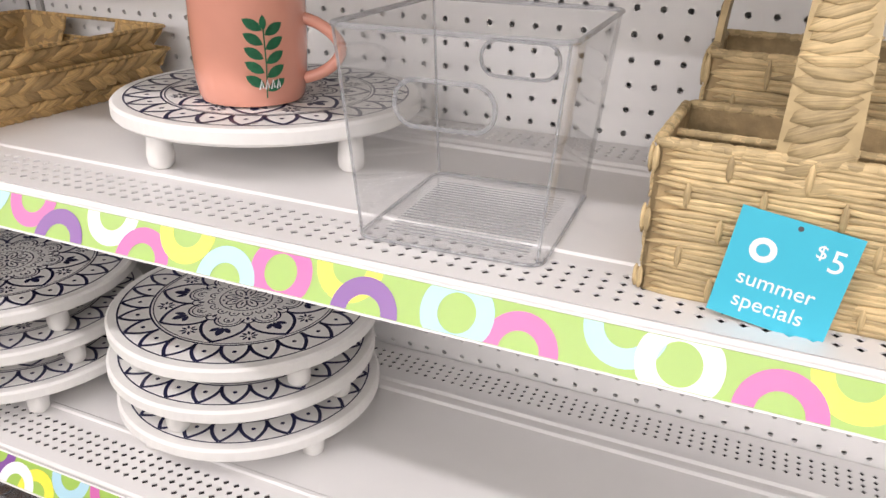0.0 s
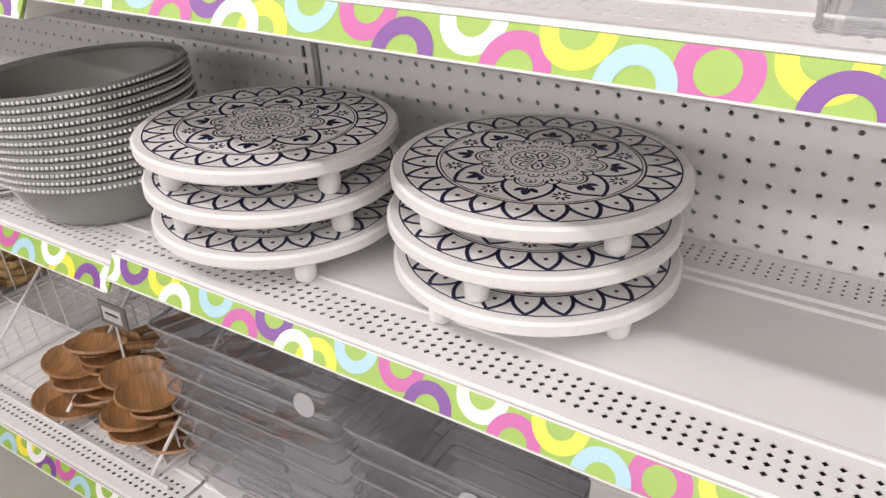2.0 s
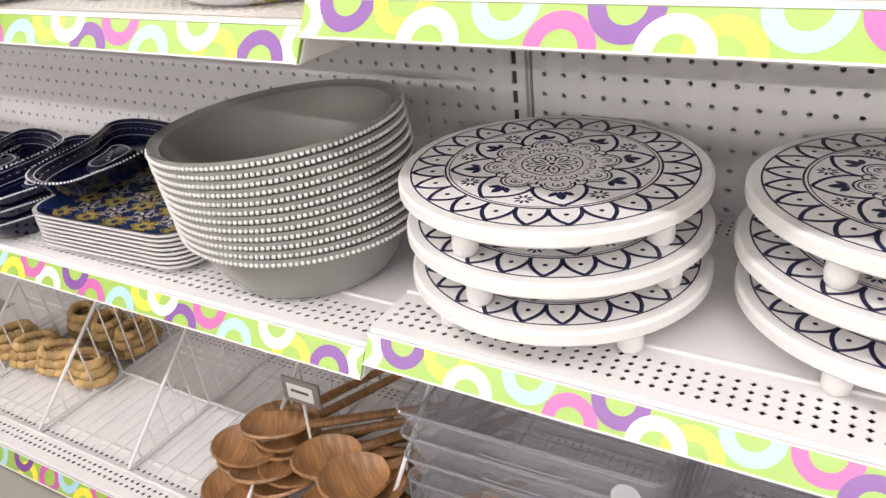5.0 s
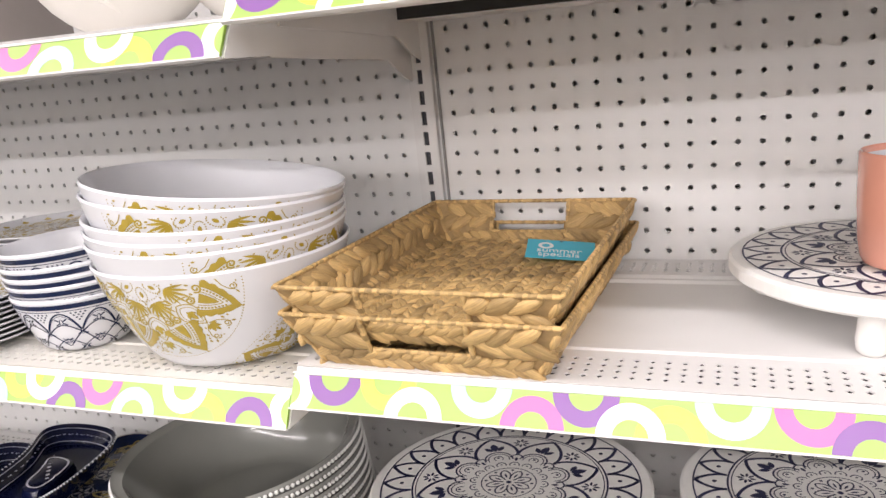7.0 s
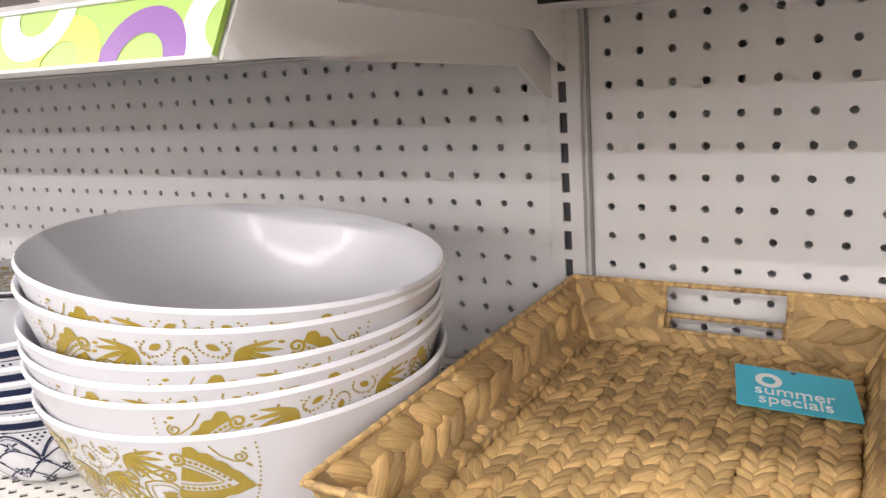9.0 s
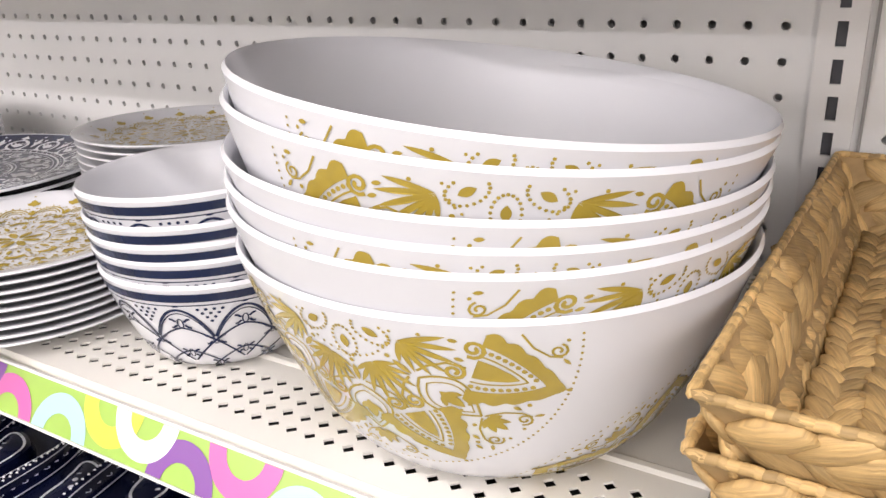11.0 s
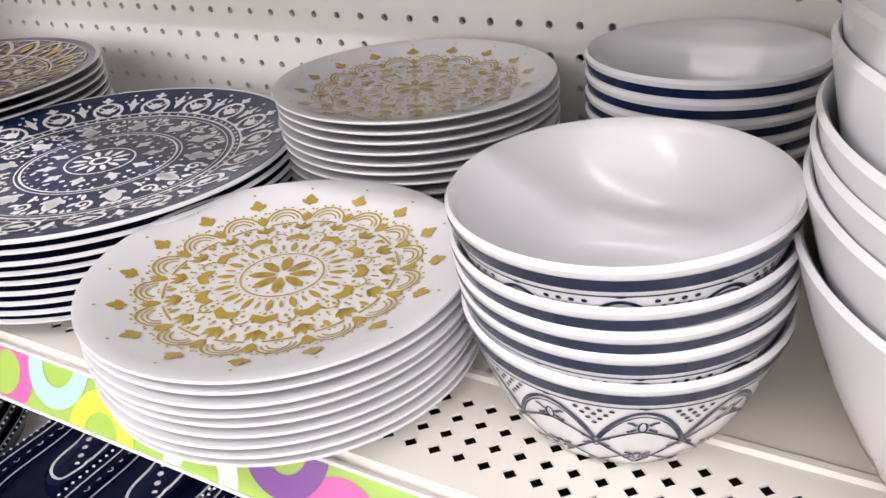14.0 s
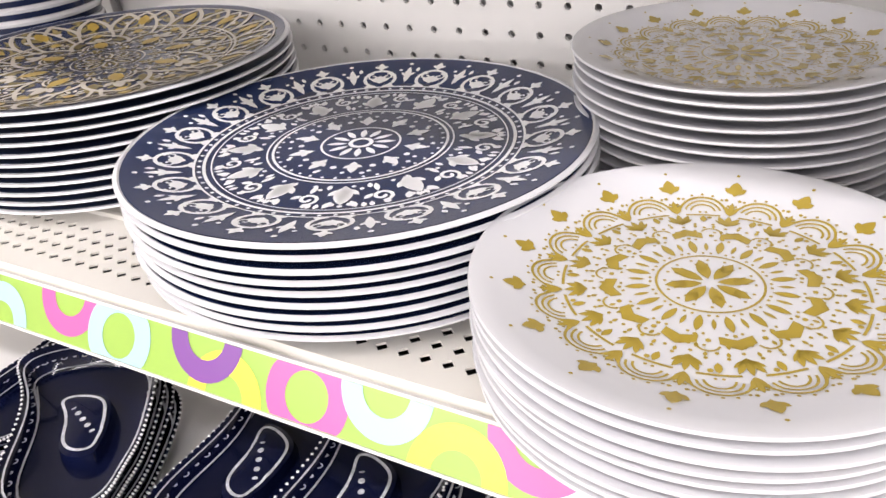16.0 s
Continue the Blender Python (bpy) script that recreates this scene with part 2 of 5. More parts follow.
def decal(polys, place, keep=None):
    bm = bmesh.new()
    for p in polys:
        if keep and not all(keep(*q) for q in p): continue
        try: bm.faces.new([bm.verts.new(place(*q)) for q in p])
        except ValueError: pass
    bmesh.ops.recalc_face_normals(bm, faces=bm.faces[:])
    return bm

# ---- the shelving ----
DEEP = 0.379
SLOPE = 0.055
TILT_BACK = -math.degrees(math.atan(SLOPE))
FRONT = {"A0": 1.258, "A1": 0.933, "A2": 0.607, "B0": 1.233, "B1": 0.911, "B2": 0.585, "A3": 0.187, "B3": 0.187}
BASE_DEEP = 0.425
def depth(key): return BASE_DEEP if key[1] == "3" else DEEP
def level(key, y):
    return FRONT[key] - SLOPE * (y + depth(key))
def on(key, x, y, turn=0.0, up=0.0):
    """A resting pose on a shelf, which leans back a little."""
    return pose(x, y, level(key, y) + up, TILT_BACK, 0, 0) @ pose(0, 0, 0, 0, 0, turn)

SPAN = 1.2192
def pegboard(name, x0, first, z0, z1, row0):
    P = 0.0254; cols = 47; bm = bmesh.new()
    rows = int((z1 - z0) / P)
    zb = row0 - P / 2
    oct_ = [(cos(pi / 4 * k + pi / 8) * 0.0033, sin(pi / 4 * k + pi / 8) * 0.0033) for k in range(8)]
    vs, fs = [], []
    def quad(*q):
        i = len(vs); vs.extend(q); fs.append(tuple(range(i, i + len(q))))
    for i in range(cols):
        for j in range(rows):
            cx, cz = first + i * P, zb + (j + 0.5) * P
            h = P / 2; sq = [(h, h * 0.414), (h, h), (h * 0.414, h), (-h * 0.414, h), (-h, h), (-h, h * 0.414), (-h, -h * 0.414), (-h, -h), (-h * 0.414, -h), (h * 0.414, -h), (h, -h), (h, -h * 0.414)]
            o = [(cx + a, 0, cz + b) for a, b in oct_]
            s = [(cx + a, 0, cz + b) for a, b in sq]
            # octant 0 starts at 22.5 degrees
            quad(o[0], s[0], s[1], s[2], o[1]); quad(o[1], s[2], s[3], o[2]); quad(o[2], s[3], s[4], s[5], o[3]); quad(o[3], s[5], s[6], o[4])
            quad(o[4], s[6], s[7], s[8], o[5]); quad(o[5], s[8], s[9], o[6]); quad(o[6], s[9], s[10], s[11], o[7]); quad(o[7], s[11], s[0], o[0])
            for k in range(8):
                a, b = o[k], o[(k + 1) % 8]
                quad(a, b, (b[0], 0.004, b[2]), (a[0], 0.004, a[2]))
    e0, e1 = first - P / 2, first + (cols - 0.5) * P
    top = zb + rows * P
    quad((x0, 0, zb), (e0, 0, zb), (e0, 0, top), (x0, 0, top)); quad((e1, 0, zb), (x0 + SPAN, 0, zb), (x0 + SPAN, 0, top), (e1, 0, top))
    quad((x0, 0, top), (x0 + SPAN, 0, top), (x0 + SPAN, 0.004, top), (x0, 0.004, top))
    me = bpy.data.meshes.new(name); me.from_pydata(vs, [], fs); me.materials.append(M_PEG); me.validate()
    ob = new(name, me)
    return tagged(ob, "white perforated pegboard back panel of the shelving", "pegboard", kind="structure")

# hole rows stand at 1.100 m plus whole inches
pegboard("wall_panel_1", 0.0, 0.038, 0.15, 1.75, 1.1 - 40 * 0.0254)
pegboard("wall_panel_2", -SPAN, -0.0352 - 46 * 0.0254, 0.15, 1.75, 1.1 - 40 * 0.0254)
pegboard("wall_panel_3", -2 * SPAN, -SPAN - 0.0352 - 46 * 0.0254, 0.15, 1.75, 1.1 - 40 * 0.0254)
tagged(link("wall_backing", boxes((-2.6, 0.03, 0.0, 1.4, 0.05, 1.8)), M_PEG), "plain white sheet behind the pegboard", "wall", kind="structure")

def upright(x):
    t = thing("shelf_upright", pose(x, 0, 0), "white slotted steel upright between two pegboard panels", "upright", kind="structure")
    bm = bmesh.new(); vs = []; w, y = 0.015, -0.009
    P = 0.0254; sw, sh = 0.0035, 0.0085
    for j in range(2, 68):
        z = j * P + 0.004
        a, b = z - P / 2, z + P / 2
        for q in (((-w, a), (-sw, a), (-sw, b), (-w, b)), ((sw, a), (w, a), (w, b), (sw, b)), ((-sw, a), (sw, a), (sw, z - sh), (-sw, z - sh)), ((-sw, z + sh), (sw, z + sh), (sw, b), (-sw, b))):
            bm.faces.new([bm.verts.new((p, y, r)) for p, r in q])
        for (p0, r0), (p1, r1) in zip(((-sw, z - sh), (sw, z - sh), (sw, z + sh), (-sw, z + sh)), ((sw, z - sh), (sw, z + sh), (-sw, z + sh), (-sw, z - sh))):
            bm.faces.new([bm.verts.new(c) for c in ((p0, y, r0), (p1, y, r1), (p1, y + 0.003, r1), (p0, y + 0.003, r0))])
    for s in (-w, w): bm.faces.new([bm.verts.new(c) for c in ((s, y, 0.04), (s, 0.001, 0.04), (s, 0.001, 1.72), (s, y, 1.72))])
    part("slotted_face", bm, M_METAL, t)
    # dark sheet behind the slots, coloured as the shade inside the upright
    part("channel", boxes((-w + 0.002, -0.003, 0.04, w - 0.002, -0.0005, 1.72)), M_DARK, t, "dark sheet for the shade inside the slotted channel")
    part("edge_trim", boxes((w + 0.004, -0.0045, 0.04, w + 0.0062, -0.0005, 1.72)), M_SEAM, t, "grey seam strip")
for x in (0.0015, -SPAN, -2 * SPAN + 0.01, SPAN): upright(x)

def diamond_rows(vs, fs, x0, x1, y0, rows, px, py, hs, t):
    n = int((x1 - x0) / px) - 1
    xs = x0 + ((x1 - x0) - n * px) / 2 - 0.002
    def f(*q):
        i = len(vs); vs.extend(q); fs.append(tuple(range(i, i + len(q))))
    for r in range(rows):
        a, b = y0 + r * py, y0 + (r + 1) * py; c = (a + b) / 2; off = 0
        m = n - (1 if off else 0)
        f((x0, a, 0), (xs + off, a, 0), (xs + off, b, 0), (x0, b, 0)); e = xs + off + m * px; f((e, a, 0), (x1, a, 0), (x1, b, 0), (e, b, 0))
        for k in range(m):
            l = xs + off + k * px; h = l + px; cx = (l + h) / 2
            D = ((cx + hs, c, 0), (cx, c + hs, 0), (cx - hs, c, 0), (cx, c - hs, 0)); C = ((h, a, 0), (h, b, 0), (l, b, 0), (l, a, 0))
            for i in range(4):
                f(C[i], C[(i + 1) % 4], D[i]); f(C[(i + 1) % 4], D[(i + 1) % 4], D[i])
                p, q = D[i], D[(i + 1) % 4]; f(p, q, (q[0], q[1], -t), (p[0], p[1], -t))

BAND = 0.0350
LEAN_OUT = 29.0
# place along the strip, colour, and the edge that the ring hangs from or stands on (T, B) or its middle (O)
RINGS = [(0.0, "w", "O"), (0.046, "p", "T"), (0.096, "y", "T"), (0.121, "w", "B"), (0.178, "b", "T"), (0.221, "m", "B"), (0.262, "p", "T"), (0.296, "w", "B"), (0.325, "y", "B"), (0.367, "b", "T"),
    (0.420, "m", "T"), (0.456, "p", "B"), (0.506, "w", "T"), (0.543, "m", "B"), (0.580, "y", "T"), (0.622, "b", "B"), (0.667, "m", "O"), (0.720, "y", "T"), (0.737, "p", "B"), (0.803, "b", "O"), (0.848, "m", "B"),
    (0.910, "b", "T"), (0.944, "w", "O"), (1.001, "m", "B"), (1.038, "y", "T"), (1.084, "p", "T"), (1.130, "w", "B"), (1.178, "b", "T")]
def shelf(key, x0, mat, phase=0, mirror=False):
    x1 = x0 + SPAN
    t = thing("gondola_shelf", pose(x0, -depth(key), FRONT[key], TILT_BACK, 0, 0), "white perforated metal shelf with a lime label strip printed with rings", "shelf", "gondola shelves", kind="structure")
    W = SPAN - 0.004; vs, fs = [], []
    def f(*q):
        i = len(vs); vs.extend(q); fs.append(tuple(range(i, i + len(q))))
    D = depth(key) - 0.004
    f((0.002, 0.004, 0), (W, 0.004, 0), (W, 0.0162, 0), (0.002, 0.0162, 0))
    diamond_rows(vs, fs, 0.002, W, 0.0162, 4, 0.0126, 0.0116, 0.0038, 0.0015)
    ye = 0.0162 + 4 * 0.0116; yr = D - 0.012 - 4 * 0.0105
    ridge = [(ye, 0), (ye + 0.012, 0), (ye + 0.014, 0.0018), (ye + 0.018, 0.0018), (ye + 0.021, 0), (yr - 0.045, 0), (yr - 0.042, 0.003), (yr - 0.036, 0.003), (yr - 0.033, 0), (yr - 0.026, 0), (yr - 0.023, 0.003), (yr - 0.018, 0.003), (yr - 0.015, 0), (yr, 0)]
    for (a, za), (b, zb) in zip(ridge, ridge[1:]): f((0.002, a, za), (W, a, za), (W, b, zb), (0.002, b, zb))
    diamond_rows(vs, fs, 0.002, W, yr, 4, 0.0126, 0.0105, 0.0034, 0.0015)
    f((0.002, D - 0.012, 0), (W, D - 0.012, 0), (W, D, 0), (0.002, D, 0)); f((0.002, D, 0), (W, D, 0), (W, D, -0.02), (0.002, D, -0.02))
    # folded front and flanges
    by, bz = 0.0065 - (BAND + 0.003) * sin(radians(LEAN_OUT)), -(BAND + 0.003) * cos(radians(LEAN_OUT))
    f((0.002, 0.004, 0), (0.002, 0.0065, -0.002), (W, 0.0065, -0.002), (W, 0.004, 0)); f((0.002, 0.0065, -0.002), (0.002, by, bz), (W, by, bz), (W, 0.0065, -0.002))
    f((0.002, by, bz), (0.002, 0.02, bz), (W, 0.02, bz), (W, by, bz)); f((0.002, 0.02, bz), (0.002, 0.02, -0.012), (W, 0.02, -0.012), (W, 0.02, bz))
    for s in (0.002, W): f((s, 0.0065, -0.0015), (s, D, -0.0015), (s, D, -0.03), (s, by, bz))
    me = bpy.data.meshes.new("deck"); me.from_pydata(vs, [], fs); me.materials.append(mat); me.validate()
    dk = new("deck", me); dk.parent = t
    # channels under the hole rows, darkened by colour to give the shade inside
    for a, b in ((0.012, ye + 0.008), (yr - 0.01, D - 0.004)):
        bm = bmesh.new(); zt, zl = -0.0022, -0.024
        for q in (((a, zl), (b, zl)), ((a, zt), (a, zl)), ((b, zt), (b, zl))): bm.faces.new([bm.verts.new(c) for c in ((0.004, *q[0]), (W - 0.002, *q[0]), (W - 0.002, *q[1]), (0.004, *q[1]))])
        part("stiffening_channel", bm, M_HOLE_SHADE, t, "stiffening channel coloured dark for the shade seen through the deck holes")
        # white plate added so the darkened channel doesn't show from below
        part("channel_cover", boxes((0.004, a - 0.001, zl - 0.002, W - 0.002, b + 0.001, zl - 0.0005)), M_METAL, t)
    if not key.endswith("3"):
        for s in (0.004, W - 0.006):
            bm = bmesh.new(); prof = ((0.05, -0.004), (D, -0.004), (D, -0.070), (D - 0.03, -0.062), (D - 0.07, -0.042), (0.06, -0.034))
            a = [bm.verts.new((s, y, z)) for y, z in prof]; b = [bm.verts.new((s + 0.0025, y, z)) for y, z in prof]
            bm.faces.new(a[::-1]); bm.faces.new(b)
            for k in range(len(a)): bm.faces.new((a[k], a[(k + 1) % len(a)], b[(k + 1) % len(a)], b[k]))
            part("bracket", bm, M_METAL, t)
    strip = part("label_strip", boxes((0.003, -0.0016, -BAND + 0.002, W - 0.001, 0.001, -0.0035)), M_LIME, t, "lime green printed label strip")
    strip.matrix_local = pose(0, 0.0016, -0.0032, -LEAN_OUT, 0, 0)
    lo, hi = -BAND + 0.0025, -0.004
    polys = {c: [] for c in RING}
    for k, (x, c, at) in enumerate(RINGS):
        R, r = 0.0258, 0.0134
        x = phase + x; top = at == "T"
        if mirror: x = W - x; top = at == "B"
        cz = (lo + hi) / 2 if at == "O" else hi + 0.001 if top else lo - 0.001
        full = at == "O"
        for j in range(40 if full else 20):
            a, b = pi * j / 20, pi * (j + 1) / 20
            if top and not full: a, b = -a, -b
            q = [(x + R * cos(a), cz + R * sin(a)), (x + R * cos(b), cz + R * sin(b)), (x + r * cos(b), cz + r * sin(b)), (x + r * cos(a), cz + r * sin(a))]
            q = [(min(max(u, 0.0035), W - 0.0015), min(max(v, lo), hi), k) for u, v in q]
            if len({(round(u, 6), round(v, 6)) for u, v, _ in q}) == 4 and max(u for u, v, _ in q) - min(u for u, v, _ in q) > 1e-5 and max(v for u, v, _ in q) - min(v for u, v, _ in q) > 1e-5: polys[c].append(q)
    for c, ps in polys.items():
        bm = bmesh.new()
        for p in ps: bm.faces.new([bm.verts.new((u, -0.0018 - 0.00006 * (kk % 4), v)) for u, v, kk in p])
        part("ring_print", bm, RING[c], strip)
    rail = bmesh.new(); box(rail, 0.002, -0.0030, -0.0036, W, 0.0015, -0.0016, bev=0.0005); box(rail, 0.002, -0.0030, -BAND + 0.0004, W, 0.0015, -BAND + 0.0022, bev=0.0005)
    part("price_rail", rail, M_METAL, t).matrix_local = pose(0, 0.0016, -0.0032, -LEAN_OUT, 0, 0)
    return t
for key in ("A0", "A1", "A2", "A3"): shelf(key, 0.0, M_METAL, -0.012 if key == "A0" else -0.002)
for key in ("B0", "B1", "B2", "B3"):
    shelf(key, -SPAN, M_CREAM if key == "B1" else M_METAL, -0.005, True)
shelf("B1", -2 * SPAN, M_CREAM, -0.005, True); shelf("B2", -2 * SPAN, M_METAL, -0.005, True)
tagged(link("kick_plate", boxes((-2 * SPAN, -0.345, 0.0, SPAN, -0.33, 0.150))  , M_KICK), "beige metal kick plate under the lowest shelf", "kick plate", kind="structure")

# room shell
tagged(link("floor", boxes((-9, -14, -0.1, 9, 5, 0.0)), M_FLOOR), "olive beige vinyl tile store floor", "floor", kind="structure")
tagged(link("ceiling", boxes((-9, -14, CEILING, 9, 5, CEILING + 0.1)), M_ROOM), "white store ceiling", "ceiling", kind="structure")
for nm, b in (("wall_north", (-9, 5, 0, 9, 5.1, CEILING)), ("wall_south", (-9, -14.1, 0, 9, -14, CEILING)), ("wall_east", (9, -14, 0, 9.1, 5, CEILING)), ("wall_west", (-9.1, -14, 0, -9, 5, CEILING))):
    tagged(link(nm, boxes(b), M_ROOM), "plain off-white store wall", "wall", kind="structure")

# unseen low wall, added to keep far lamplight off the lower shelves
tagged(link("aisle_light_blocker", boxes((-9, -2.35, 0, 9, -2.2, 1.25)), M_BLOCKER), "plain low wall added out of view to block the far lamps", "wall", kind="structure")

# ---- things on the shelves ----
def stand_print():
    p = ring(0.915, 0.011) + ring(0.69, 0.013) + ring(0.667, 0.007)
    p += around(24, petal(0.70, 0.905, pi / 24, 0.026, 8, 1.0) + dot(0.775, 0, 0.016))
    # a star of eight pointed petals with three leaves in each, and a small flower between points
    star = []
    for sgn in (-1, 1): star += stroke([((0.40 + 0.255 * k / 8) * cos(sgn * pi / 8 * (1 - (k / 8) ** 1.7)), (0.40 + 0.255 * k / 8) * sin(sgn * pi / 8 * (1 - (k / 8) ** 1.7))) for k in range(9)], 0.024)
    p += around(8, star + leaf(0.455, 0, 0, 0.12, 0.060) + leaf(0.46, 0.018, 0.75, 0.085, 0.042) + leaf(0.46, -0.018, -0.75, 0.085, 0.042))
    fl = []
    for k in range(8): fl += leaf(0.575 + 0.016 * cos(k * pi / 4), 0.016 * sin(k * pi / 4), k * pi / 4, 0.050, 0.020, 4)
    p += around(8, fl, pi / 8)
    # scalloped rosette with lace inside
    p += around(8, arc(0.335, 0, 0.105, 0.013, -1.75, 1.75, 10) + arc(0.335, 0, 0.080, 0.008, -1.9, 1.9, 9) + arc(0.345, 0, 0.035, 0.008, -2.4, 2.4, 8) + dot(0.355, 0, 0.012, 6))
    p += around(8, arc(0.345, 0, 0.048, 0.012, -1.5, 1.5, 7) + leaf(0.30, 0, 0, 0.055, 0.024, 4), pi / 8)
    p += around(16, arc(0.245, 0, 0.036, 0.009, -2.0, 2.0, 7) + dot(0.25, 0, 0.009, 6)) + ring(0.195, 0.008, 48)
    p += around(8, petal(0.04, 0.165, 0.42, 0.011, 8) + leaf(0.06, 0, 0, 0.06, 0.016, 4)) + around(8, dot(0.165, 0, 0.012, 6), pi / 8) + dot(0, 0, 0.020)
    return p
STAND_R, DISC, LEG = 0.148, 0.0155, 0.0308
STAND_PRINT = stand_print()
def cake_stand(m, turn, label, LEG=LEG):
    t = thing("plate_stand", m @ pose(0, 0, 0, 0, 0, turn), label, "plate stand", "patterned plate stands")
    R, e = STAND_R, 0.0028
    prof = [(0, LEG), (R - e, LEG), (R - 0.001, LEG + 0.002), (R, LEG + e), (R, LEG + DISC - e), (R - 0.0012, LEG + DISC - 0.0014), (R - e, LEG + DISC), (0, LEG + DISC)]
    part("disc", revolve(prof, 96), M_STAND, t, smooth=True)
    for k in range(4):
        a = pi / 4 + k * pi / 2; bm = revolve([(0, 0), (0.008, 0.0005), (0.0115, 0.004), (0.0125, 0.012), (0.0115, 0.022), (0.0105, LEG + 0.001), (0, LEG + 0.001)], 20)
        bmesh.ops.translate(bm, verts=bm.verts, vec=(0.121 * cos(a), 0.121 * sin(a), 0))
        part("leg", bm, M_STAND, t, smooth=True)
    part("printed_pattern", decal(STAND_PRINT, lambda x, y: (x * R, y * R, LEG + DISC + 0.0004)), M_INK, t, "navy mandala print")
    return t
PITCH = DISC + LEG + 0.0006
for (x, y, jig) in ((0.144, -0.238, ((0.006, -0.004, 8), (0.004, -0.002, 32), (0, 0, 28))), (0.462, -0.190, ((0.0, -0.006, 22), (-0.004, -0.006, 47), (0, 0, 16)))):
    for k, (dx, dy, tr) in enumerate(jig):
        cake_stand(on("A2", x + dx, y + dy, 0, 0.0005 + k * PITCH), tr, "round white wooden plate stand with navy mandala print, stacked")
cake_stand(on("A1", 0.508, -0.170), 25, "round white wooden plate stand with navy mandala print under a mug", 0.0375)

def dish(profile_out, thick):
    """Closed profile of a thin open vessel from its outer side."""
    ins = []
    for i, (r, z) in enumerate(profile_out):
        a = profile_out[max(0, i - 1)]; b = profile_out[min(len(profile_out) - 1, i + 1)]
        dr, dz = b[0] - a[0], b[1] - a[1]; d = hypot(dr, dz) or 1
        ins.append((max(0, r - dz / d * thick), z + dr / d * thick))
    ins[0] = (0, profile_out[0][1] + thick)
    lip = profile_out[-1]; li = ins[-1]; mid = ((lip[0] + li[0]) / 2 + (lip[0] - profile_out[-2][0]) * 0.02, max(lip[1], li[1]) + thick * 0.45)
    return list(profile_out) + [mid] + ins[::-1]

def bowl_profile(R, H, foot, n=14, power=2.0):
    """From the base centre up the outside to the rim."""
    p = [(0, 0.002), (foot * 0.8, 0.002), (foot * 0.9, 0.0), (foot, 0.0005)]
    for k in range(1, n + 1):
        u = k / n
        p.append((foot + (R - foot) * (u ** (1 / power)), H * u))
    return p

def side_map(profile):
    """Along the outside from the rim down: arc length to (r, z)."""
    pts = profile[::-1]; acc = [0]
    for a, b in zip(pts, pts[1:]): acc.append(acc[-1] + hypot(a[0] - b[0], a[1] - b[1]))
    def at(s):
        s = max(0, min(s, acc[-1] - 1e-6))
        for i in range(len(acc) - 1):
            if acc[i] <= s <= acc[i + 1]:
                u = (s - acc[i]) / (acc[i + 1] - acc[i] or 1); return (pts[i][0] + (pts[i + 1][0] - pts[i][0]) * u, pts[i][1] + (pts[i + 1][1] - pts[i][1]) * u)
        return pts[-1]
    return at

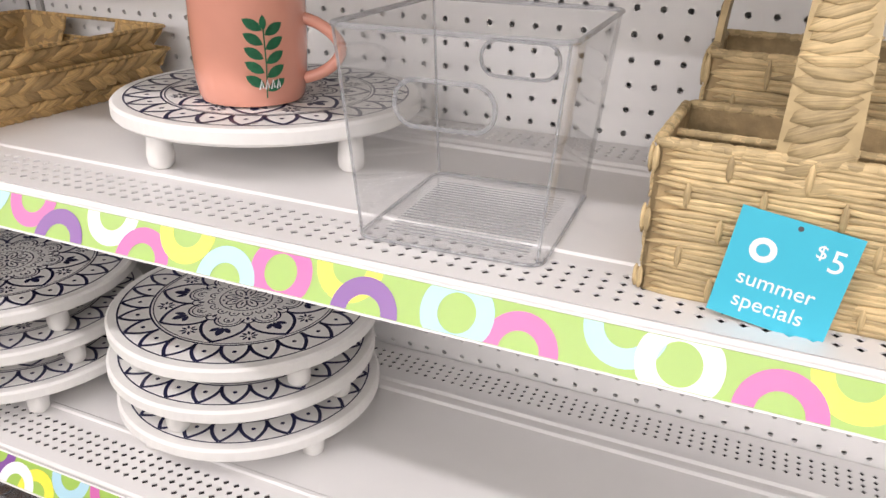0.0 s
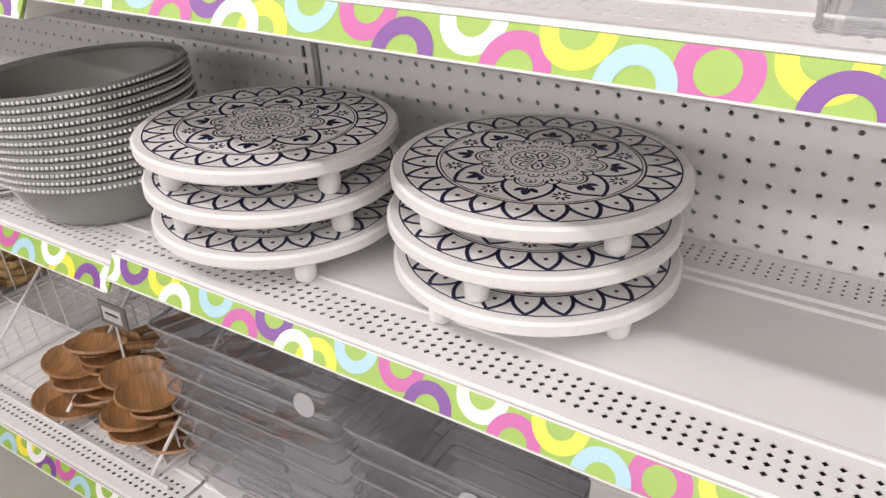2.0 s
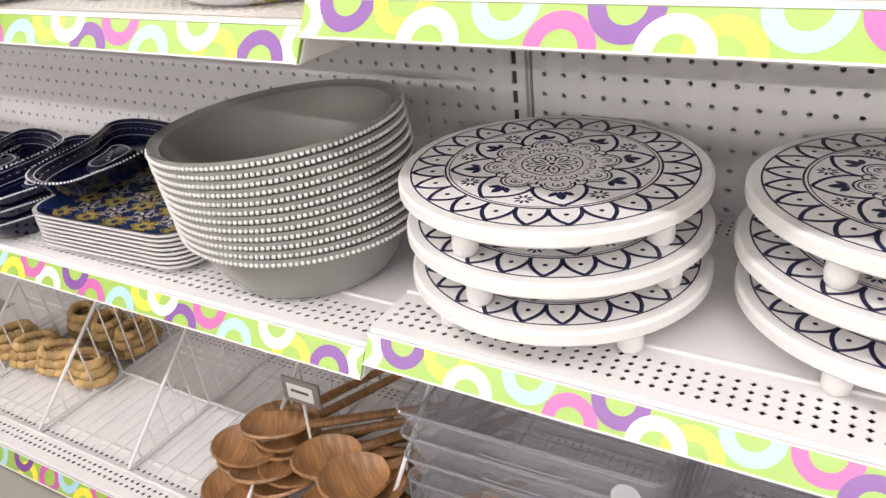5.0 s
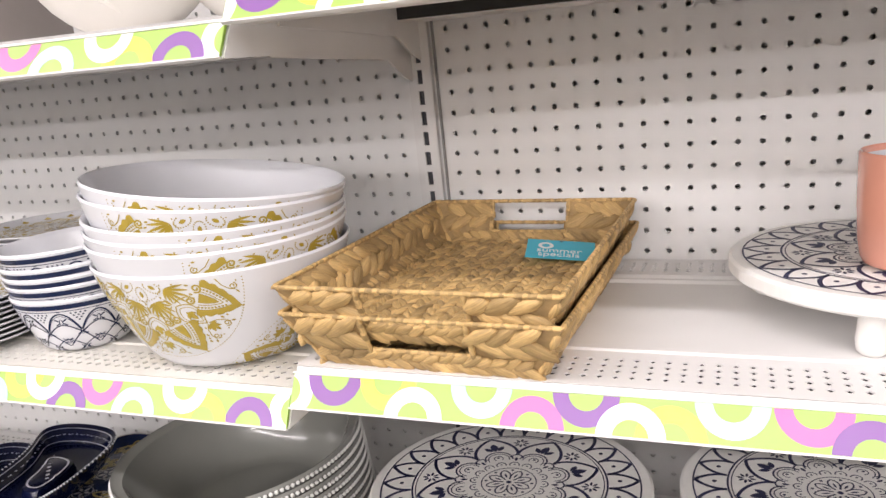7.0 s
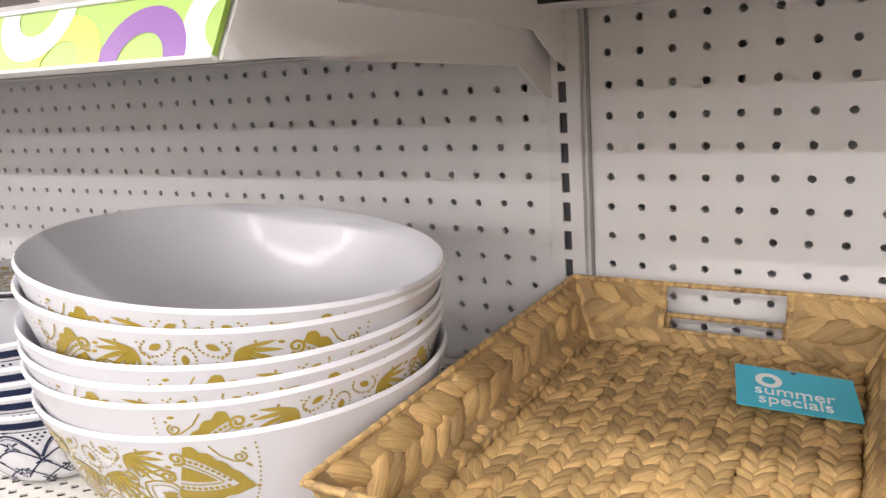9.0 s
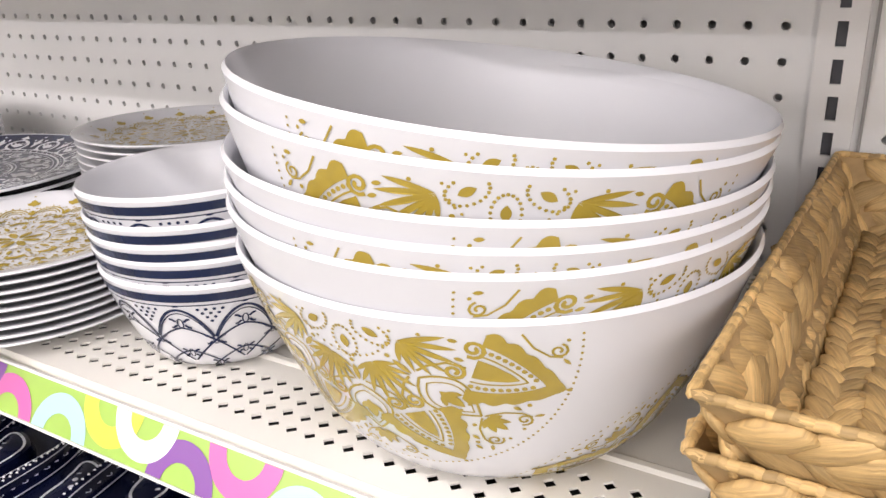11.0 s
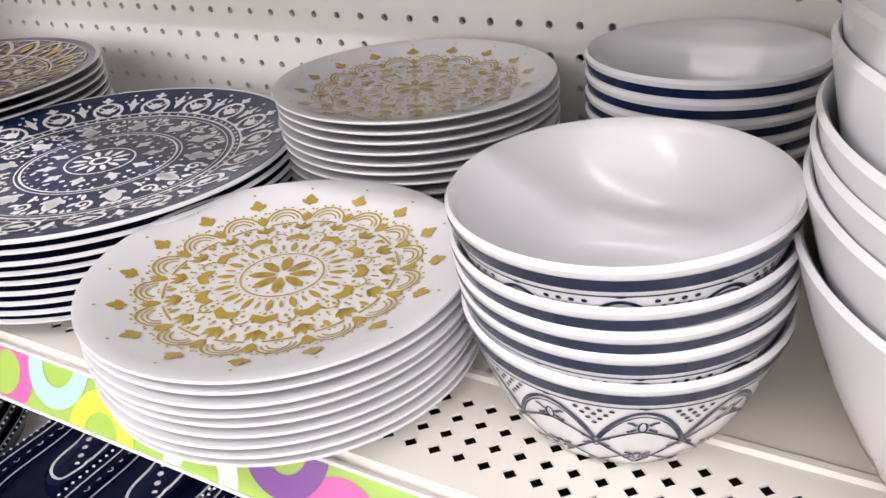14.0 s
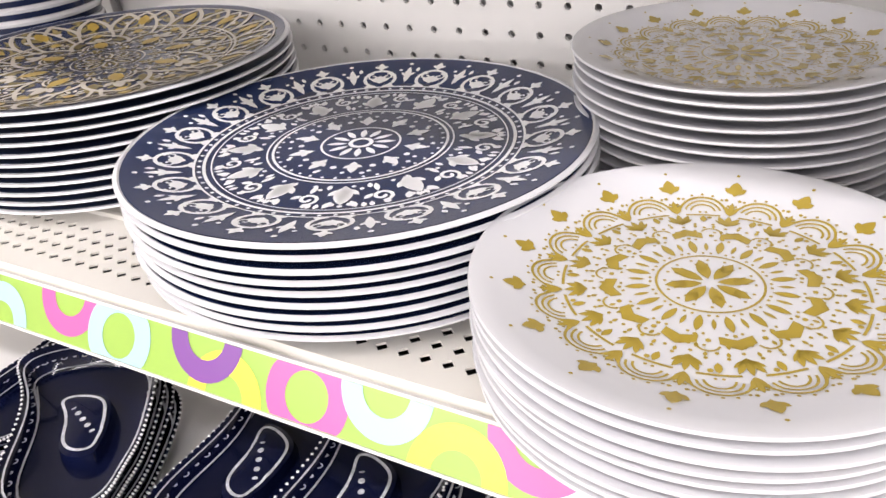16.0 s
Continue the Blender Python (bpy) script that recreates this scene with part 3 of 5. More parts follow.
def half_mandala():
    """Half disc below the rim: x along the rim, y down, unit radius."""
    p = []
    def fan(n, polys, start):
        out = []
        for k in range(n):
            a = start + (pi - 2 * start) * k / (n - 1); c, s = cos(a), sin(a)
            out.extend([[(x * c - y * s, x * s + y * c) for x, y in q] for q in polys])
        return out
    def both(polys): return polys + [[(x, -y) for x, y in q[::-1]] for q in polys]
    def eye(r, ln, wd): return sum([dot(r + ln * cos(k * pi / 10), wd * sin(k * pi / 10), 0.0085, 5) for k in range(20)], []) + leaf(r - ln * 0.45, 0, 0, ln * 0.9, wd * 0.75)
    p += fan(3, eye(0.165, 0.085, 0.056), 0.52)
    palm = leaf(0.27, 0, 0, 0.25, 0.032)
    for a, l, b in ((0.30, 0.24, 0.030), (0.60, 0.21, 0.028), (0.92, 0.17, 0.026), (1.28, 0.12, 0.024)): palm += both(leaf(0.275, 0.004, a, l, b))
    p += fan(4, palm, 0.393)
    p += fan(5, leaf(0.30, 0, 0, 0.10, 0.030) + dot(0.275, 0, 0.013, 6) + both(dot(0.355, 0.045, 0.010, 6)), 0.03)
    # an outlined drop with a flower in it and scrolls at its shoulders
    drop_ = both(stroke([(0.43 + 0.31 * k / 12, 0.115 * sin(pi * (k / 12) ** 0.8)) for k in range(13)], 0.012) + stroke([(0.47 + 0.235 * k / 12, 0.085 * sin(pi * (k / 12) ** 0.8)) for k in range(13)], 0.007))
    drop_ += both(spiral(0.50, 0.150, 0.048, 0.018, 2.2, 1.5, -1, 16) + stroke([(0.40, 0.03), (0.41, 0.09), (0.45, 0.17), (0.52, 0.205)], 0.012)) + leaf(0.53, 0, 0, 0.13, 0.060) + both(leaf(0.55, 0.01, 0.7, 0.075, 0.030) + dot(0.66, 0.028, 0.009, 5))
    p += fan(3, drop_, 0.785) + fan(2, both(spiral(0.56, 0.10, 0.050, 0.018, 2.2, 1.5, -1, 16)) + leaf(0.46, 0, 0, 0.20, 0.03), 0.03)
    # the large lobed tip: solid border with dots of white, a beaded lace and a solid heart
    n = 28; out = []; ins = []
    for k in range(n + 1):
        u = k / n; h = (1 - u ** 1.7) ** 0.9
        out.append((0.585 + 0.385 * u, 0.200 * h * (1 + 0.13 * abs(sin(pi * 4.5 * u))))); ins.append((0.585 + 0.295 * u, 0.135 * h))
    tip = both([[ins[k], ins[k + 1], out[k + 1], out[k]] for k in range(n)])
    tip += both(sum([dot(0.600 + 0.029 * k, 0.108 * (1 - (k / 9.0) ** 1.7) ** 0.9, 0.0125, 6) for k in range(9)], []) + stroke([(0.59 + 0.024 * k, 0.080 * (1 - (k / 9.0) ** 1.7) ** 0.9) for k in range(10)], 0.009))
    tip += both([[(0.59, 0.0), (0.775, 0.0), (0.73, 0.026), (0.66, 0.048), (0.59, 0.056)]]) + leaf(0.965, 0, 0, 0.03, 0.02)
    p += fan(4, tip, 0.393)
    # tendrils and a small palmette between the tips
    sp = leaf(0.765, 0, 0, 0.115, 0.044) + both(leaf(0.765, 0, 0.55, 0.105, 0.038) + leaf(0.765, 0, 1.1, 0.075, 0.030))
    sp += both(spiral(0.885, 0.105, 0.040, 0.011, -1.2, 1.4, 1, 14) + stroke([(0.75, 0.01), (0.79, 0.085), (0.85, 0.135), (0.90, 0.142)], 0.010) + dot(0.925, 0.050, 0.010, 5) + leaf(0.90, 0.15, 0.9, 0.05, 0.018))
    p += fan(3, sp, 0.785) + fan(2, sp, 0.035)
    for rr, nn, ds in ((0.240, 20, 0.008), (0.985, 86, 0.0075)):
        for k in range(nn): a = pi * (k + 0.5) / nn; p += dot(rr * cos(a), rr * sin(a), ds, 5)
    # small dots and leaves in the open ground between the motifs
    seen = [q for poly in p for q in poly] + [(sum(q[0] for q in poly) / len(poly), sum(q[1] for q in poly) / len(poly)) for poly in p]
    for j in range(20):
        rr = 0.25 + 0.034 * j; nn = int(pi * rr / 0.042)
        for k in range(nn):
            a = pi * (k + 0.5 * (j % 2) + 0.25) / nn; x, y = rr * cos(a), rr * sin(a)
            if min((x - u) ** 2 + (y - v) ** 2 for u, v in seen) > 0.026 ** 2:
                q = leaf(x - 0.022 * cos(a), y - 0.022 * sin(a), a, 0.044, 0.022, 4) if j % 3 else dot(x, y, 0.012, 6)
                p += q; seen += q[0]
    return p
HALF = half_mandala()

def print_on_bowl(profile, polys, centres, rad, ref_r, keep_to, drop=0.0, lift=0.0004):
    at = side_map(profile); bm = bmesh.new()
    for c in centres:
        for p in polys:
            if max(q[1] for q in p) * rad + drop > keep_to or min(q[1] for q in p) * rad + drop < 0.003: continue
            vs = []
            for x, y in p:
                r, z = at(y * rad + drop); th = c + x * rad / (0.85 * r + 0.15 * ref_r)
                vs.append(bm.verts.new(((r + lift) * cos(th), (r + lift) * sin(th), z - lift * 0.3)))
            bm.faces.new(vs)
    bmesh.ops.recalc_face_normals(bm, faces=bm.faces[:])
    return bm

def gold_bowl(m, turn, first, label):
    t = thing("serving_bowl", m @ pose(0, 0, 0, 0, 0, turn), label, "serving bowl", "white and gold serving bowls")
    prof = bowl_profile(0.129, 0.109, 0.062, 18, 2.0)
    part("bowl", revolve(dish(prof, 0.0032), 112), M_MEL, t, smooth=True)
    centres = [0.0, pi]
    part("printed_pattern", print_on_bowl(prof, HALF, centres, 0.096, 0.120, 0.15 if first else 0.046), M_GOLD, t, "mustard gold paisley print")
    if first:
        # the same half round rises from the foot between the ones that hang from the rim
        down = prof[3:][::-1]; run = sum(hypot(a[0] - b[0], a[1] - b[1]) for a, b in zip(down, down[1:])); at = side_map(prof); bm = bmesh.new()
        for c in centres:
            for p in HALF:
                vs = []
                for x, y in p:
                    r, z = at(run - y * 0.090 - 0.002); th = c + pi / 2 + x * 0.090 / (0.75 * r + 0.25 * 0.095)
                    vs.append(bm.verts.new(((r + 0.0004) * cos(th), (r + 0.0004) * sin(th), z - 0.0001)))
                bm.faces.new(vs)
        bmesh.ops.recalc_face_normals(bm, faces=bm.faces[:])
        part("printed_pattern", bm, M_GOLD, t, "mustard gold paisley print")
    return t
BX, BY = -0.127, -0.28
for k, (dz, tx, ty, tr) in enumerate(((0, 0.5, 0, -91), (0.022, 1.5, 1.2, -26), (0.032, 1.2, 2.2, -56), (0.042, 0.8, 2.8, -26), (0.060, -0.6, 5.0, -61), (0.069, -2.0, 6.6, -58))):
    gold_bowl(on("B1", BX - 0.085 * sin(radians(ty)), BY, 0, dz) @ pose(0, 0, 0, tx, ty, 0), tr, k == 0, "glossy white melamine serving bowl with mustard print, nested in a stack")

def lattice_print():
    """Crossing arcs for the small bowls: x in turns 0..1, y metres below the rim."""
    p = []; n = 11; w = 1 / n; TAU_R = 2 * pi * 0.06
    for k in range(n):
        u = k / n
        for y0, h in ((0.036, 0.022), (0.058, 0.030), (0.078, 0.030)):
            for dy, lw in ((0.0, 0.0017), (0.0026, 0.0007)) if y0 < 0.04 else ((0.0, 0.0013),):
                p.append(("s", [(u + w * (0.5 if y0 < 0.04 else 1.0) * 0.98 * j / 12, y0 + dy - h * (1 - abs(j / 12) ** (2 if y0 < 0.04 else 1.5))) for j in range(-12, 13)], lw))
        # triangles of dots between the upper arcs
        for j in range(4):
            for i in range(4 - j): p.append(("d", (u + (0.5 - (3 - j) * 0.06 + i * 0.12) * w, 0.0140 + j * 0.0030), 0.00105))
        p.append(("s", [(u, 0.0116), (u + w, 0.0116)], 0.0008))
        # a small ringed bud with four leaves in each cell
        for off, cy in ((0.0, 0.0245), (0.5, 0.0385), (0.0, 0.0500), (0.5, 0.0620)):
            cx = u + off * w
            p.append(("s", [(cx + 0.0016 / TAU_R * cos(a * pi / 5), cy + 0.0036 * sin(a * pi / 5)) for a in range(11)], 0.0008))
            for sx in (-1, 1):
                for sy in (-1, 1): p.append(("s", [(cx + sx * 0.0022 / TAU_R, cy + sy * 0.0012), (cx + sx * 0.0040 / TAU_R, cy + sy * 0.0030), (cx + sx * 0.0056 / TAU_R, cy + sy * 0.0034)], 0.0015))
    return p
LATT = lattice_print()
def navy_bowl(m, turn, first, label):
    t = thing("cereal_bowl", m @ pose(0, 0, 0, 0, 0, turn), label, "bowl", "navy and white bowls")
    R = 0.0718; prof = bowl_profile(R, 0.064, 0.039, 14, 1.8)
    part("bowl", revolve(dish(prof, 0.003), 80), M_MEL, t, smooth=True)
    at = side_map(prof); bm = bmesh.new(); TAU = 2 * pi
    def band(s0, s1):
        for k in range(80):
            q = []
            for u, s in ((k, s0), (k + 1, s0), (k + 1, s1), (k, s1)):
                r, z = at(s); q.append(bm.verts.new(((r + 0.0005) * cos(TAU * u / 80), (r + 0.0005) * sin(TAU * u / 80), z)))
            bm.faces.new(q)
    band(0.0028, 0.0085); band(0.0105, 0.0113)
    for kind, a, w in LATT:
        if kind == "s":
            pts = [(x * TAU * 0.06, y) for x, y in a]
            for q in stroke(pts, w):
                vs = []
                for x, y in q: r, z = at(y); th = x / 0.06; vs.append(bm.verts.new(((r + 0.0005) * cos(th), (r + 0.0005) * sin(th), z)))
                bm.faces.new(vs)
        else:
            vs = []
            for x, y in dot(a[0] * TAU * 0.06, a[1], w, 7)[0]: r, z = at(y); th = x / 0.06; vs.append(bm.verts.new(((r + 0.0005) * cos(th), (r + 0.0005) * sin(th), z)))
            bm.faces.new(vs)
    part("printed_pattern", bm, M_BAND, t, "navy scale pattern print")
    return t
for k, dz in enumerate((0, 0.015, 0.025, 0.036, 0.053)):
    navy_bowl(on("B1", -0.320, -0.292, 0, dz) @ pose(0, 0, 0, 0.4 * k, -0.5 * k, 0), 31 * k, k == 0, "white melamine bowl with navy scale pattern, nested in a stack")
for k in range(6):
    navy_bowl(on("B1", -0.328, -0.100, 0, 0.0115 * k), 50 * k, k == 0, "white melamine bowl with navy pattern, in the rear stack")

def plate_inside(R, H=0.013):
    return [(0, 0.0046), (R * 0.60, 0.0046), (R * 0.68, 0.0056), (R * 0.78, 0.0085), (R * 0.90, 0.0122), (R * 0.975, H + 0.0014)]
def plate_profile(R, H=0.013):
    """Closed outline of a plate: foot, flaring underside, rounded rim and inside."""
    out = [(0, 0.002), (R * 0.55, 0.002), (R * 0.60, 0), (R * 0.64, 0.0008), (R * 0.76, 0.0045), (R * 0.90, 0.0092), (R * 0.985, H - 0.0008), (R, H + 0.0002), (R * 0.996, H + 0.0014)]
    return out + plate_inside(R, H)[::-1]
def top_map(R, H=0.013):
    prof = plate_inside(R, H)
    def z(r):
        for (a, za), (b, zb) in zip(prof, prof[1:]):
            if a <= r <= b: return za + (zb - za) * (r - a) / (b - a or 1)
        return prof[-1][1]
    return lambda x, y: (x * R, y * R, z(hypot(x, y) * R) + 0.0006)

def gold_print():
    p = around(16, leaf(0.755, 0, 0, 0.10, 0.06) + leaf(0.775, 0, 1.0, 0.06, 0.035) + leaf(0.775, 0, -1.0, 0.06, 0.035) + dot(0.90, 0, 0.009, 6))
    p += around(16, arc(0.63, 0, 0.055, 0.010, -1.5, 1.5) + arc(0.63, 0, 0.080, 0.010, -1.45, 1.45) + arc(0.63, 0, 0.105, 0.012, -1.4, 1.4), pi / 16)
    p += around(16, sum([dot(0.63 + 0.125 * cos(a), 0.125 * sin(a), 0.008, 5) for a in (-1.2, -0.8, -0.4, 0, 0.4, 0.8, 1.2)], []), pi / 16)
    p += around(16, arc(0, 0, 0.60, 0.012, -0.13, 0.13, 4), pi / 16)
    p += around(16, leaf(0.50, 0, 0, 0.10, 0.03) + leaf(0.50, 0, 0.5, 0.10, 0.03) + leaf(0.50, 0, -0.5, 0.10, 0.03) + leaf(0.51, 0, 0.95, 0.07, 0.022) + leaf(0.51, 0, -0.95, 0.07, 0.022) + dot(0.57, 0.085, 0.012, 6))
    ch = [(0.395, 0.0), (0.368, 0.062), (0.415, 0.068), (0.455, 0.0)]
    p += around(12, [ch, [(a, -b) for a, b in ch[::-1]]]) + around(12, arc(0.42, 0, 0.045, 0.009, -1.3, 1.3, 6) + dot(0.40, 0.0, 0.012, 6), pi / 12)
    p += around(16, leaf(0.24, 0, 0, 0.11, 0.035) + dot(0.37, 0, 0.010, 6)) + around(16, leaf(0.26, 0, 0, 0.07, 0.018), pi / 16) + ring(0.215, 0.010, 48)
    p += around(32, dot(0.475, 0, 0.009, 5)) + around(16, leaf(0.605, 0, 0.35, 0.08, 0.026) + leaf(0.605, 0, -0.35, 0.08, 0.026) + leaf(0.61, 0, 0, 0.10, 0.028) + dot(0.725, 0.03, 0.010, 5) + dot(0.725, -0.03, 0.010, 5)) + around(16, leaf(0.53, 0, 0, 0.06, 0.03) + dot(0.505, 0.04, 0.009, 5) + dot(0.505, -0.04, 0.009, 5), pi / 16)
    p += around(8, leaf(0.03, 0.0, 0.0, 0.155, 0.058) + leaf(0.09, 0, 0.4, 0.07, 0.018) + leaf(0.09, 0, -0.4, 0.07, 0.018)) + around(16, dot(0.18, 0, 0.008, 5), pi / 16)
    return p
def navy_print():
    p = ring(0.66, 0.014) + ring(0.70, 0.010) + ring(0.63, 0.006) + ring(0.375, 0.012) + ring(0.40, 0.008) + ring(0.17, 0.010, 48)
    p += around(72, dot(0.68, 0, 0.010, 5)) + around(40, dot(0.355, 0, 0.009, 5))
    p += around(18, arc(0.78, 0, 0.078, 0.018, -2.9, 2.9, 14) + dot(0.785, 0.0, 0.022) + leaf(0.72, 0.03, 2.0, 0.05, 0.03) + leaf(0.72, -0.03, -2.0, 0.05, 0.03) + leaf(0.735, 0, 0, 0.075, 0.05) + leaf(0.75, 0, 0.9, 0.06, 0.03) + leaf(0.75, 0, -0.9, 0.06, 0.03) + spiral(0.80, 0.035, 0.03, 0.010, 0, 1.1, 1, 10) + spiral(0.80, -0.035, 0.03, 0.010, 0, 1.1, -1, 10) + leaf(0.86, 0, 0, 0.075, 0.035) + leaf(0.885, 0, 1.1, 0.04, 0.022) + leaf(0.885, 0, -1.1, 0.04, 0.022))
    p += around(18, leaf(0.74, 0, 0, 0.15, 0.036) + leaf(0.80, 0, 0.8, 0.05, 0.02) + leaf(0.80, 0, -0.8, 0.05, 0.02) + dot(0.92, 0, 0.012, 6), pi / 18)
    p += around(12, leaf(0.43, 0, 0.0, 0.16, 0.075) + leaf(0.56, 0.035, 0.5, 0.06, 0.03) + leaf(0.56, -0.035, -0.5, 0.06, 0.03) + leaf(0.44, 0, 0.0, 0.13, 0.055) + leaf(0.46, 0.01, 0.8, 0.07, 0.032) + leaf(0.46, -0.01, -0.8, 0.07, 0.032) + dot(0.585, 0.035, 0.014, 7) + dot(0.585, -0.035, 0.014, 7) + dot(0.60, 0, 0.012, 6))
    p += around(12, leaf(0.43, 0, 0, 0.07, 0.024) + spiral(0.545, 0.008, 0.046, 0.016, 0, 1.3, 1, 14) + dot(0.60, 0.02, 0.016, 6) + leaf(0.52, -0.022, -0.9, 0.05, 0.026), pi / 12)
    p += around(10, leaf(0.20, 0, 0, 0.11, 0.045) + leaf(0.23, 0, 0.9, 0.05, 0.024) + leaf(0.23, 0, -0.9, 0.05, 0.024) + dot(0.315, 0.045, 0.012, 6)) + around(10, dot(0.26, 0, 0.015, 6), pi / 10)
    p += around(12, leaf(0.06, 0, 0, 0.09, 0.03)) + ring(0.045, 0.02, 24)
    return p
M_BONE = material("bone_white_print", (0.55, 0.50, 0.42), 0.3, var=0.1, scale=150)
M_OCHRE = material("ochre_print", (0.45, 0.30, 0.03), 0.3, var=0.2, scale=150)
def fill_ground(p, sectors, r0, r1, gap, size):
    """Small leaves and dots set evenly in the open ground of a round print."""
    seen = [q for poly in p for q in poly] + [(sum(q[0] for q in poly) / len(poly), sum(q[1] for q in poly) / len(poly)) for poly in p]
    seen = [q for q in seen if abs(atan2(q[1], q[0])) < 2.2 * pi / sectors]; motif = []
    rows = int((r1 - r0) / (gap * 1.2))
    for j in range(rows):
        rr = r0 + gap * 1.2 * j; nn = max(2, int(2 * pi / sectors * rr / (gap * 1.25)))
        for k in range(nn):
            a = (k + 0.5 - nn / 2) / nn * 2 * pi / sectors; x, y = rr * cos(a), rr * sin(a)
            if min([(x - u) ** 2 + (y - v) ** 2 for u, v in seen] or [1]) > gap ** 2:
                q = leaf(x - size * 0.8 * cos(a), y - size * 0.8 * sin(a), a, size * 2.1, size * 1.1, 3) if (j + k) % 2 else dot(x, y, size * 0.5, 6)
                motif += q; seen += q[0]
    return p + around(sectors, motif)
GOLDP, NAVYP = fill_ground(gold_print(), 16, 0.24, 0.74, 0.020, 0.015), fill_ground(navy_print(), 18, 0.20, 0.90, 0.022, 0.021)
def plate(name, m, R, body, label, group, top=None, ink=None, face=None, turn=0.0):
    t = thing(name, m @ pose(0, 0, 0, 0, 0, turn), label, "plate", group)
    part("dish", revolve(plate_profile(R), 96), body, t, smooth=True)
    mp = top_map(R); H = 0.013
    if body is M_NAVY: part("rim_edge", revolve([(R * 0.97, H + 0.0008), (R * 0.99, H + 0.0001), (R + 0.0004, H + 0.0002), (R + 0.0003, H + 0.0012), (R * 0.985, H + 0.0021), (R * 0.97, H + 0.0008)], 96), M_MEL, t, "thin white rim edge", smooth=True)
    if face:
        bm = bmesh.new(); seg = 96; rr = [0.0, 0.3, 0.6, 0.68, 0.78, 0.9, 0.975]; rows = []
        for q in rr: rows.append([bm.verts.new(Vector(mp(q * cos(2 * pi * k / seg), q * sin(2 * pi * k / seg))) - Vector((0, 0, 0.0003))) for k in range(seg)] if q else [bm.verts.new(Vector(mp(0, 0)) - Vector((0, 0, 0.0003)))])
        for a, b in zip(rows, rows[1:]):
            for k in range(seg):
                q = list(dict.fromkeys([a[k % len(a)], b[k % len(b)], b[(k + 1) % len(b)], a[(k + 1) % len(a)]])); bm.faces.new(q)
        part("coloured_face", bm, face, t, smooth=True)
    if top: part("printed_pattern", decal(top, mp), ink, t)
    if top and ink is M_KHAKI:
        part("printed_line", decal(STAND_PRINT + around(16, petal(0.55, 0.9, 0.16, 0.02)), lambda x, y: Vector(mp(x, y)) + Vector((0, 0, 0.0003))), M_BONE, t, "bone white mandala lines")
        part("printed_accent", decal(around(16, leaf(0.72, 0, 0, 0.14, 0.07) + dot(0.62, 0, 0.03)) + around(8, leaf(0.3, 0, 0, 0.16, 0.08)), lambda x, y: Vector(mp(x, y)) + Vector((0, 0, 0.0005))), M_OCHRE, t, "ochre mandala accents")
    return t
def stack(name, key, x, y, R, n, pitch, label, group, body, top, ink, face=None, lean=0.0, drift=(0, 0)):
    for k in range(n):
        last = k == n - 1; u = k / max(1, n - 1)
        m = on(key, x + drift[0] * u + 0.0008 * sin(k * 2.3), y + drift[1] * u + 0.0008 * cos(k * 1.7), 0, 0.0004 + k * pitch) @ pose(0, 0, 0, 0, lean * u, 0)
        plate(name, m, R, body, label, group, top if last else None, ink, face if face else None, 37 * k)
stack("salad_plate", "B1", -0.489, -0.322, 0.1005, 9, 0.0059, "white melamine salad plate with gold mandala print, in a stack", "gold mandala plates", M_MEL, GOLDP, M_GOLD)
stack("salad_plate", "B1", -0.515, -0.128, 0.098, 14, 0.0067, "white melamine salad plate with gold mandala print, in the rear stack", "gold mandala plates", M_MEL, GOLDP, M_GOLD)
stack("dinner_plate", "B1", -0.710, -0.250, 0.1415, 9, 0.0067, "navy melamine dinner plate with white floral print, in a stack", "navy dinner plates", M_NAVY, NAVYP, M_WHITE, M_NAVY)
stack("dinner_plate", "B1", -0.978, -0.203, 0.145, 11, 0.0072, "dark melamine dinner plate with gold and white mandala, in a stack", "mandala dinner plates", M_MEL, NAVYP, M_KHAKI, M_NAVY)

for k in range(8):
    navy_bowl(on("B1", -1.20, -0.115, 0, 0.0115 * k), 41 * k, k == 0, "white melamine bowl with navy pattern, in the far stack")

def grey_bowl(m, label):
    t = thing("grey_bowl", m, label, "bowl", "grey beaded bowls")
    R = 0.143; prof = bowl_profile(R - 0.010, 0.070, 0.088, 14, 1.7) + [(R - 0.004, 0.0715), (R, 0.0740)]
    part("bowl", revolve(dish(prof, 0.0035), 96), M_GREY, t, smooth=True)
    bm = bmesh.new()
    for k in range(150):
        a = 2 * pi * k / 150
        bmesh.ops.create_uvsphere(bm, u_segments=6, v_segments=4, radius=0.0025, matrix=Matrix.Translation((R * cos(a), R * sin(a), 0.0725)))
    part("beaded_rim", bm, M_GREYB, t, "pale grey beaded rim", smooth=True)
    return t
M_GREYB = material("pale_grey_melamine", (0.70, 0.70, 0.68), 0.25, var=0.04, scale=20, coat=0.3)
for k in range(12):
    grey_bowl(on("B2", -0.166, -0.254, 0, 0.0005 + 0.0099 * k) @ pose(0, 0, 0, 0.12 * k, -0.42 * k, 0) @ pose(-0.0006 * k, 0, 0, 0, 0, 23 * k), "grey melamine bowl with a beaded rim, nested in a stack")

